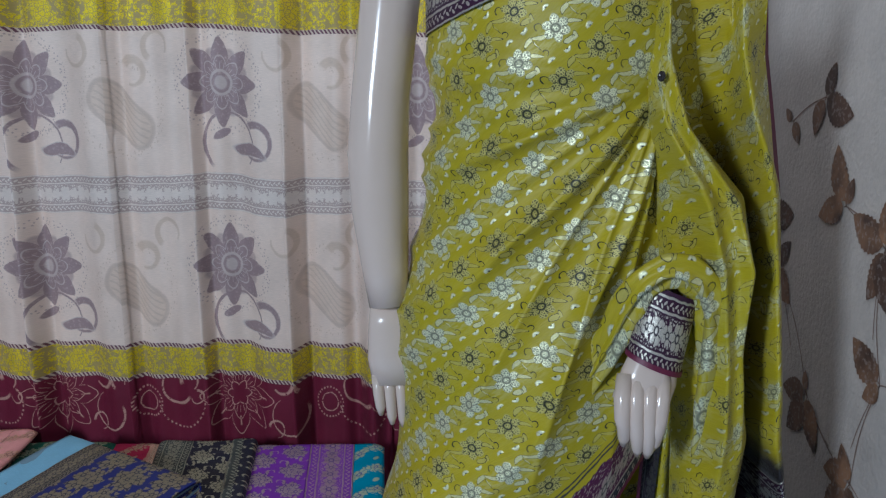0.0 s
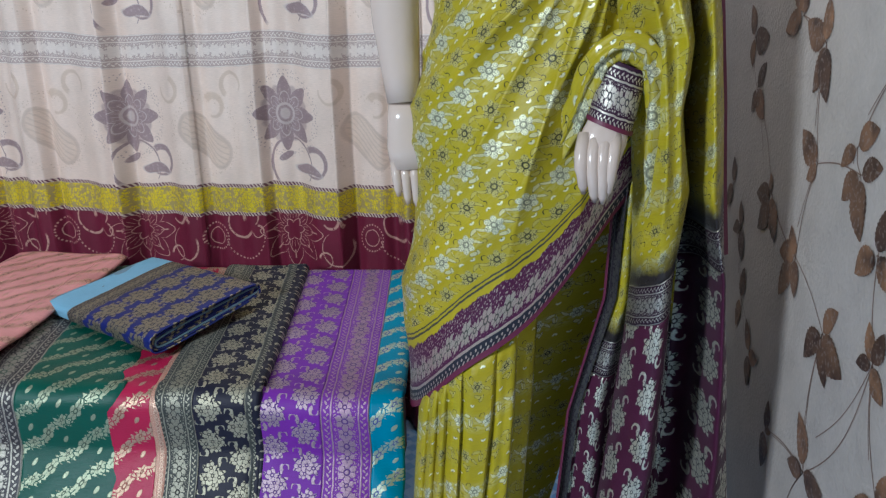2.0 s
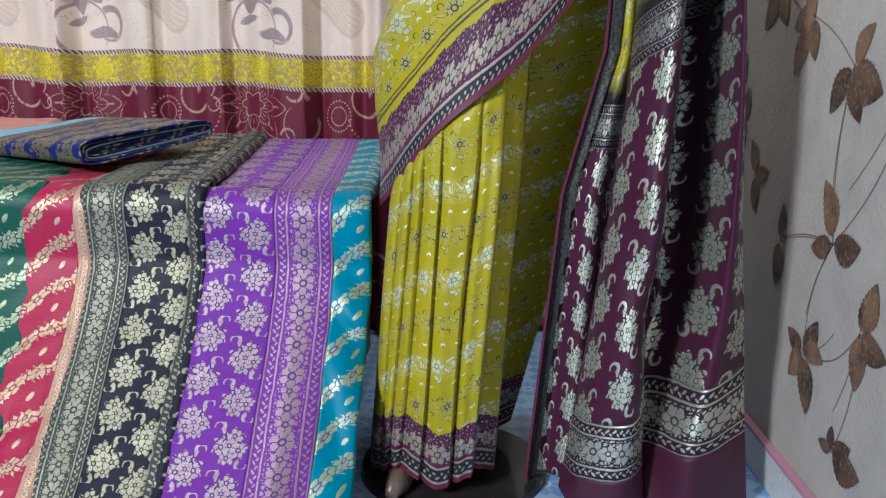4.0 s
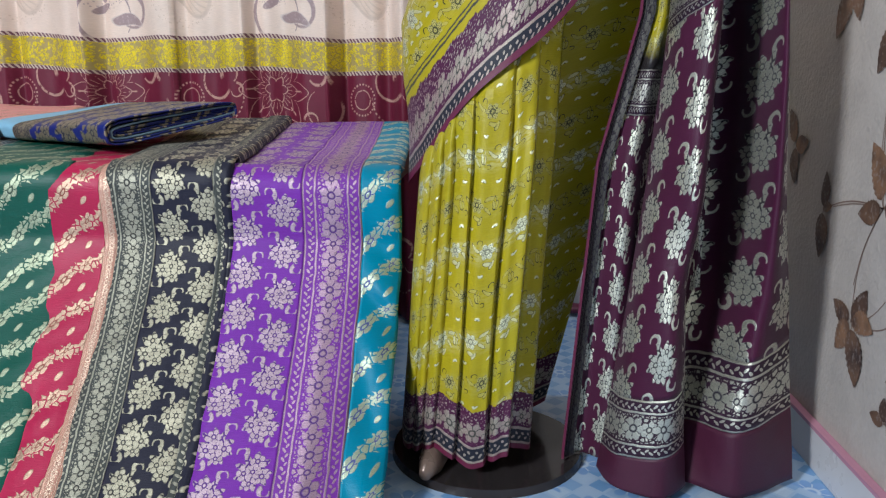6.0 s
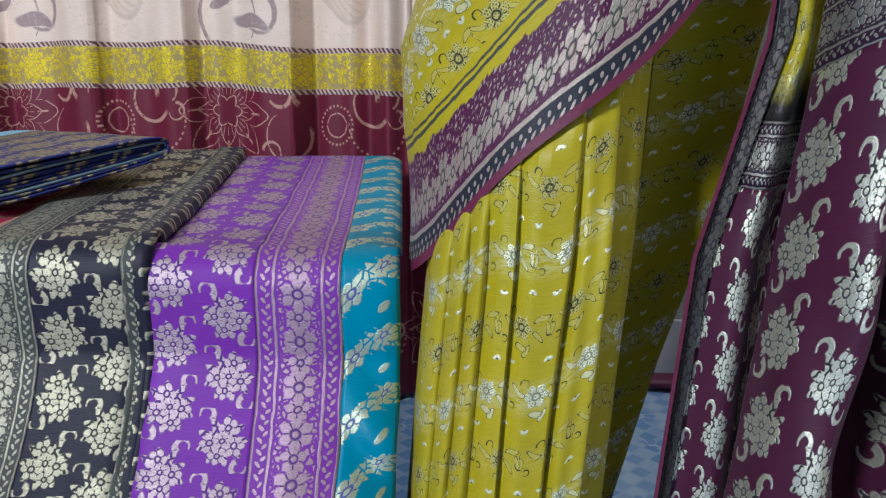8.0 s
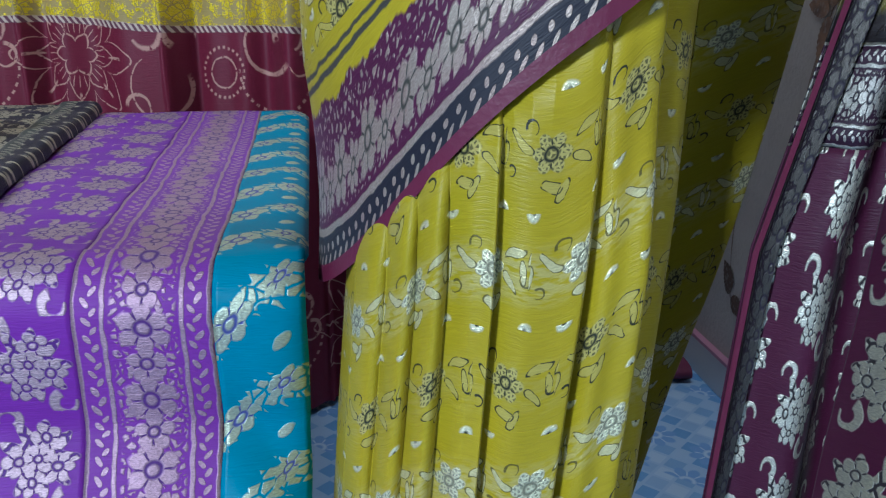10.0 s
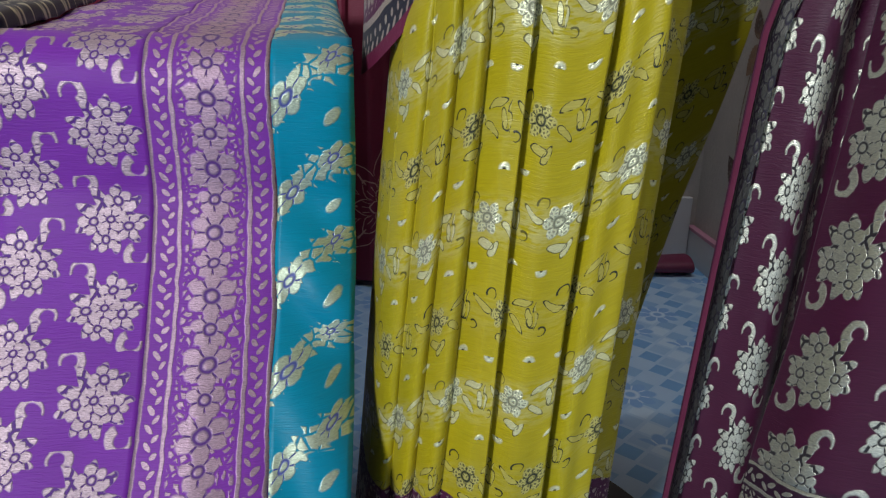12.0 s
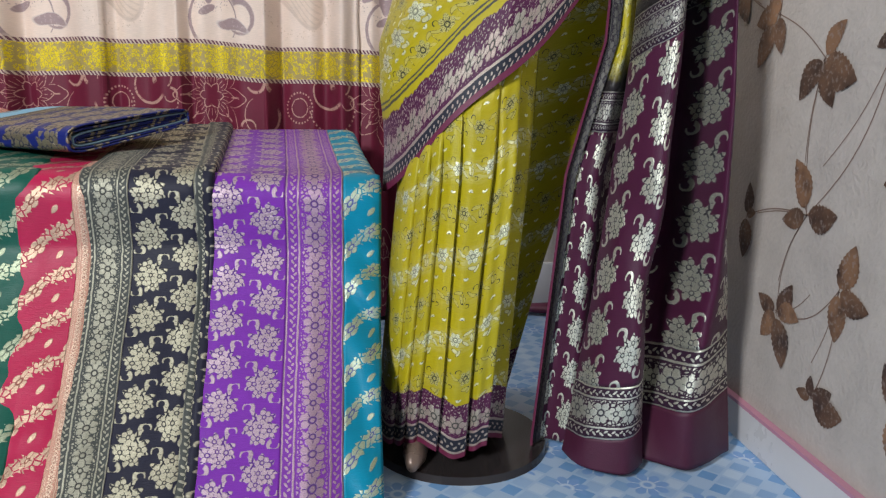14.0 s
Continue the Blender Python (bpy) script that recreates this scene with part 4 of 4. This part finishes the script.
def pallu_front(U, z):
    """A forward fold, a deep recess and an outer fold, each line running down the cloth."""
    rise = np.array([0.012, 0.10, 0.30, 0.43, 0.58, 0.72, 0.85, 0.96, 1.05, 1.12, 1.20, 1.27, 1.42])
    al = np.interp(z, rise, (0.21, 0.222, 0.247, 0.262, 0.274, 0.281, 0.276, 0.262, 0.245, 0.232, 0.220, 0.214, 0.205))
    ar = np.interp(z, rise, (0.325, 0.318, 0.311, 0.325, 0.330, 0.333, 0.346, 0.328, 0.338, 0.326, 0.258, 0.240, 0.23))
    cl = np.interp(z, rise, (0.335, 0.335, 0.378, 0.392, 0.393, 0.389, 0.354, 0.351, 0.346, 0.338, 0.312, 0.297, 0.29))
    cr = np.interp(z, rise, (0.486, 0.478, 0.457, 0.442, 0.428, 0.413, 0.400, 0.390, 0.380, 0.370, 0.356, 0.342, 0.33))
    deep = np.interp(z, rise, (0.83, 0.85, 0.93, 0.95, 0.95, 0.95, 0.95, 0.93, 0.92, 0.91, 0.88, 0.86, 0.84))
    fore = np.interp(z, rise, (0.775, 0.775, 0.775, 0.775, 0.78, 0.78, 0.78, 0.785, 0.785, 0.785, 0.795, 0.80, 0.82))
    xs = (al, al * 0.86 + ar * 0.14, al * 0.35 + ar * 0.65, ar, ar + (cl - ar) * 0.35, cl + (cl - ar) * 0.1, cl + (cr - cl) * 0.35, cr)
    ys = (0.865 + 0 * z, fore + 0.035, fore, fore + 0.035, deep, deep - 0.01, fore + 0.012, 0.845 + 0 * z)
    i = np.clip(np.searchsorted(FOLD_AT, U, side="right") - 1, 0, 6)
    at = np.array(FOLD_AT)
    f = (U - at[i]) / (at[i + 1] - at[i])
    X, Y = np.stack(xs), np.stack(ys)
    pick = lambda A, j: np.take_along_axis(A, j[None], 0)[0]
    # an even curve through neighbouring lines
    lo, hi = np.clip(i - 1, 0, 7), np.clip(i + 2, 0, 7)
    spline = lambda A: 0.5 * (2 * pick(A, i) + (pick(A, i + 1) - pick(A, lo)) * f + (2 * pick(A, lo) - 5 * pick(A, i) + 4 * pick(A, i + 1) - pick(A, hi)) * f ** 2 + (3 * pick(A, i) - pick(A, lo) - 3 * pick(A, i + 1) + pick(A, hi)) * f ** 3)
    x, y = spline(X), spline(Y)
    # a slack fold that sweeps from the clip to the wrist, finer creases round it
    sweep = np.interp(z, (0.72, 0.85, 0.95, 1.05, 1.12, 1.2, 1.27), (0.306, 0.303, 0.298, 0.288, 0.268, 0.226, 0.215))
    ridge = 0.032 * np.exp(-(np.abs(x - sweep) / 0.012) ** 1.4) * np.clip((z - 0.74) / 0.12, 0, 1) * np.clip((1.28 - z) / 0.05, 0, 1)
    half = np.interp(z, (0.72, 0.85, 0.95, 1.05, 1.12, 1.2, 1.27), (0.322, 0.326, 0.316, 0.318, 0.300, 0.243, 0.228))
    ridge = ridge + 0.022 * np.exp(-(np.abs(x - half) / 0.009) ** 1.4) * np.clip((z - 0.80) / 0.12, 0, 1) * np.clip((1.26 - z) / 0.05, 0, 1)
    crease = 0.010 * np.clip((z - 0.8) / 0.2, 0, 1) * (1 - np.abs(np.sin(U * 9 + z * 12))) ** 1.5
    return x, y - ridge - crease + 0.006 * wig(x * 1.3 + z * 0.25, 44, 45.0) + 0.006 * wig(z + x, 45, 14.0)


def pallu_back(U, z):
    left = np.interp(z, (0.03, 0.46, 0.66, 0.95), (0.165, 0.20, 0.25, 0.262))
    return left + (0.36 - left) * U, 0.885 + 0.014 * np.sin(U * 14 + z * 2) + 0.03 * U


for piece, lo, hi, mat, label in (("pallu_hem", None, 0.085, HEM, "plain wine red hem"), ("pallu_edge_band", 0.085, 0.17, PALLU_EDGE, "silver brocade edge band"), ("pallu_field", 0.17, 0.605, PALLU, "aubergine silk with silver bouquets"),
                                  ("pallu_band", 0.605, 0.667, PALLU_BAND, "dark band of silver thread"), ("pallu_top", 0.667, 1.27, OMBRE, "lime green silk dyed dark at its foot")):
    under(sheet(piece, pallu_fn(lo, hi, pallu_front, pallu_off, 0.012), 200, max(8, int(160 * (hi - (lo or 0)))), mat, None, label, 0.0012), saree)
for piece, lo, hi, mat, label in (("inner_field", None, 0.605, PALLU, "inner layer of aubergine silk"), ("inner_band", 0.605, 0.667, PALLU_BAND, "inner band of silver thread"), ("inner_top", 0.667, 1.02, OMBRE, "inner layer of lime green silk")):
    under(sheet(piece, pallu_fn(lo, hi, pallu_back, lambda U, z: 0.08 + 0 * z, 0.014), 80, max(8, int(120 * (hi - (lo or 0)))), mat, None, label, 0.0012), saree)


def strip_fn(U, V):
    z = 0.016 + 0.92 * V
    left = np.interp(z, (0.03, 0.46, 0.66, 0.95), (0.165, 0.20, 0.25, 0.262))
    x = left - 0.004 + 0.018 * U
    return x, 0.878 + 0.012 * np.sin((x - left) / (0.36 - left) * 14 + z * 2), z, z, U * 0.045


# this strip's shade is in its colour
under(sheet("pallu_border", strip_fn, 14, 150, BORDER_SHADED, None, "purple brocade side border with shade put into its colour"), saree)


def strip_edge_fn(U, V):
    x, y, z, a, b = strip_fn(0 * U, V)
    return x - 0.002 + 0.004 * U, y - 0.002, z, a, U * 0.01


under(sheet("pallu_border_edge", strip_edge_fn, 3, 150, WINE, None, "wine red edging of the inner layer"), saree)


def blouse_fn(U, V):
    th = -1.9 + 1.75 * U
    cx, cy, a, b = body(1.33)
    x = cx + (a + 0.027) * np.sin(th)
    zl = 1.297 + np.clip(x + 0.02, -0.2, 0.2) * 0.42
    z = zl + (1.44 - zl) * V
    return x, cy - (b + 0.027) * np.cos(th), z, th * 0.17, z - zl


under(sheet("upper_border", blouse_fn, 60, 20, BORDER, None, "purple brocade border over the chest"), saree)


def pallu_side_fn(U, V):
    z = 0.74 + 0.68 * V
    x = np.interp(z, (0.74, 0.85, 0.96, 1.12, 1.27, 1.42), (0.410, 0.399, 0.389, 0.369, 0.341, 0.329)) + 0.012 * U
    return x, 0.852 + 0.006 * np.sin(z * 9) + 0.01 * U, z, z, U * 0.02


under(sheet("pallu_side_edge", pallu_side_fn, 4, 60, WINE, None, "wine red side edge"), saree)


def loop_fn(U, V):
    """The cloth rolled in an arch over the raised wrist."""
    at = np.linspace(0, 1, 8)
    t = np.clip(V + 0.0, 0, 1)
    px, py, pz, pr = (sum(np.interp(np.clip(t + o, 0, 1), at, r) for o in (-0.05, -0.02, 0.02, 0.05)) / 4 for r in (
        (0.15, 0.185, 0.205, 0.241, 0.279, 0.294, 0.298, 0.30), (0.85, 0.815, 0.79, 0.782, 0.785, 0.792, 0.80, 0.825),
        (0.86, 0.95, 1.025, 1.053, 1.03, 0.97, 0.90, 0.78), (0.008, 0.013, 0.014, 0.016, 0.017, 0.019, 0.018, 0.006)))
    q = U * 2 * math.pi
    r = pr * (1 + 0.32 * np.sin(q * 2 + V * 7) + 0.24 * np.sin(q * 5 + V * 9) + 0.16 * wig(V + 0.1 * np.sin(q), 61, 40.0))
    a = np.interp(t, at, (0.9, 0.9, 0.6, -0.1, -0.8, -1.45, -1.55, -1.57)) + 1.57
    nx, nz = np.cos(a), np.sin(a)
    return px + r * np.cos(q) * nx, py + 1.2 * r * np.sin(q), pz + r * np.cos(q) * nz, V * 0.35, U * 0.1


under(sheet("wrist_fold", loop_fn, 60, 120, LIME_BODY, None, "lime green silk rolled over the wrist"), saree)


def tube(bm, pts, radii, seg=20, flat=1.0):
    """A limb through the points, each ring squared to its path."""
    rings = []
    n = len(pts)
    P = [Vector(p) for p in pts]
    for i in range(n):
        t = (P[min(i + 1, n - 1)] - P[max(i - 1, 0)]).normalized()
        a = t.cross(Vector((0, 1, 0))).normalized()
        b = a.cross(t).normalized()
        rings.append([bm.verts.new(P[i] + radii[i] * (math.cos(k * 2 * math.pi / seg) * a + flat * math.sin(k * 2 * math.pi / seg) * b)) for k in range(seg)])
    for r0, r1 in zip(rings, rings[1:]):
        for k in range(seg):
            bm.faces.new((r0[k], r0[(k + 1) % seg], r1[(k + 1) % seg], r1[k]))
    bm.faces.new(rings[0][::-1])
    bm.faces.new(rings[-1])


def mannequin():
    bm = bmesh.new()
    # hanging arm and its fingers
    tube(bm, [(-0.05, 1.02, 1.46), (-0.066, 1.0, 1.34), (-0.079, 0.985, 1.22), (-0.083, 0.98, 1.15), (-0.081, 0.975, 1.08), (-0.075, 0.97, 1.0), (-0.071, 0.965, 0.955)],
         [0.045, 0.037, 0.037, 0.039, 0.037, 0.030, 0.026], 24)
    tube(bm, [(-0.07, 0.965, 0.955), (-0.069, 0.963, 0.93), (-0.066, 0.96, 0.885), (-0.064, 0.958, 0.85)], [0.0255, 0.029, 0.034, 0.030], 20, 0.5)
    for i, (fx, fl) in enumerate(((-0.087, 0.045), (-0.072, 0.058), (-0.057, 0.062), (-0.043, 0.052))):
        tube(bm, [(fx, 0.957, 0.862), (fx + 0.002, 0.953, 0.835), (fx + 0.004, 0.952, 0.862 - fl), (fx + 0.004, 0.954, 0.85 - fl)], [0.0085, 0.008, 0.0068, 0.003], 10)
    # raised hand with its fingers pointing down
    tube(bm, [(0.236, 0.795, 0.985), (0.230, 0.785, 0.955), (0.222, 0.777, 0.93), (0.212, 0.772, 0.90)], [0.024, 0.026, 0.031, 0.031], 20, 0.6)
    for fx, fl, dx in ((0.189, 0.030, 0.004), (0.2030, 0.042, 0.005), (0.217, 0.044, 0.003), (0.230, 0.036, -0.002)):
        tube(bm, [(fx + 0.006, 0.772, 0.935), (fx + 0.002, 0.760, 0.912), (fx + dx * 0.3, 0.753, 0.892), (fx + dx * 0.8, 0.754, 0.915 - fl), (fx + dx * 1.3, 0.759, 0.898 - fl), (fx + dx * 1.7, 0.766, 0.886 - fl)], [0.009, 0.0098, 0.0088, 0.0078, 0.0066, 0.003], 12)
    # torso, legs, feet
    tube(bm, [(0.10, 1.04, 0.66), (0.15, 1.03, 0.9), (0.15, 1.0, 1.1), (0.15, 1.0, 1.3), (0.15, 1.0, 1.46), (0.15, 1.0, 1.52)], [0.05, 0.11, 0.12, 0.13, 0.12, 0.05], 28, 0.8)
    tube(bm, [(0.07, 1.03, 0.7), (0.03, 1.0, 0.4), (0.01, 1.0, 0.13), (0.004, 0.995, 0.085), (-0.004, 0.965, 0.05), (-0.016, 0.92, 0.034), (-0.027, 0.872, 0.030), (-0.034, 0.832, 0.027), (-0.041, 0.798, 0.024)], [0.055, 0.045, 0.025, 0.024, 0.024, 0.023, 0.023, 0.020, 0.009], 22, 0.9)
    tube(bm, [(0.12, 1.05, 0.7), (0.09, 1.04, 0.4), (0.085, 1.03, 0.13), (0.085, 1.045, 0.09), (0.09, 1.03, 0.055), (0.095, 1.0, 0.035), (0.10, 0.97, 0.022)], [0.05, 0.045, 0.03, 0.03, 0.032, 0.028, 0.012], 22, 0.9)
    ob = part("mannequin", bm, SKIN, None, "", True)
    ob.data.materials.append(BRONZE)
    for f in ob.data.polygons:
        f.material_index = 1 if f.center.z < 0.45 else 0
    return tagged(ob, "glossy ivory mannequin with bare arm and bronze feet", "mannequin")


mannequin()

stand = thing("mannequin_stand", (0.047, 0.93, 0.0), "round black glossy metal mannequin base plate", "stand")
bm = bmesh.new()
bmesh.ops.create_cone(bm, cap_ends=True, segments=64, radius1=0.15, radius2=0.147, depth=0.012)
bmesh.ops.translate(bm, verts=bm.verts, vec=(0, 0, 0.006))
part("base_plate", bm, BASE, stand)


# cuff of the sleeve
def cuff_fn(lo, hi, r0):
    def fn(U, V):
        q = U * 2 * math.pi
        t = lo + (hi - lo) * V
        ax, ay, az = 0.228 + 0.020 * t, 0.785 + 0.02 * t, 0.942 + 0.08 * t
        r = r0 + 0.001 * t
        return ax + r * np.cos(q) * 0.93, ay + r * 0.8 * np.sin(q), az - 0.36 * r * np.cos(q), U * 0.36, t * 0.085
    return fn


sleeve = thing("blouse_sleeve", (0.25, 0.79, 0.94), "brocade sleeve cuff with wine red piping on the raised wrist", "sleeve")
under(sheet("cuff", cuff_fn(0.06, 1.0, 0.031), 48, 16, BORDER), sleeve)
under(sheet("piping", cuff_fn(0.0, 0.07, 0.033), 48, 4, WINE, None, "wine red piping"), sleeve)

# dark clip that gathers the folds
bm = bmesh.new()
bmesh.ops.create_uvsphere(bm, u_segments=16, v_segments=10, radius=0.0042, matrix=Matrix.Translation((0.221, 0.793, 1.247)) @ Matrix.Diagonal((1.0, 0.6, 1.3, 1)))
pin = tagged(part("saree_clip", bm, BASE, None, "", True), "small dark clip gathering the lime silk folds", "clip")

# foot rod of the stand, in the shade of the skirt
bm = bmesh.new()
bmesh.ops.create_cone(bm, cap_ends=True, segments=20, radius1=0.009, radius2=0.009, depth=0.3, matrix=Matrix.Translation((0.045, 1.04, 0.16)))
under(part("support_rod", bm, BASE, None, "", True), stand)
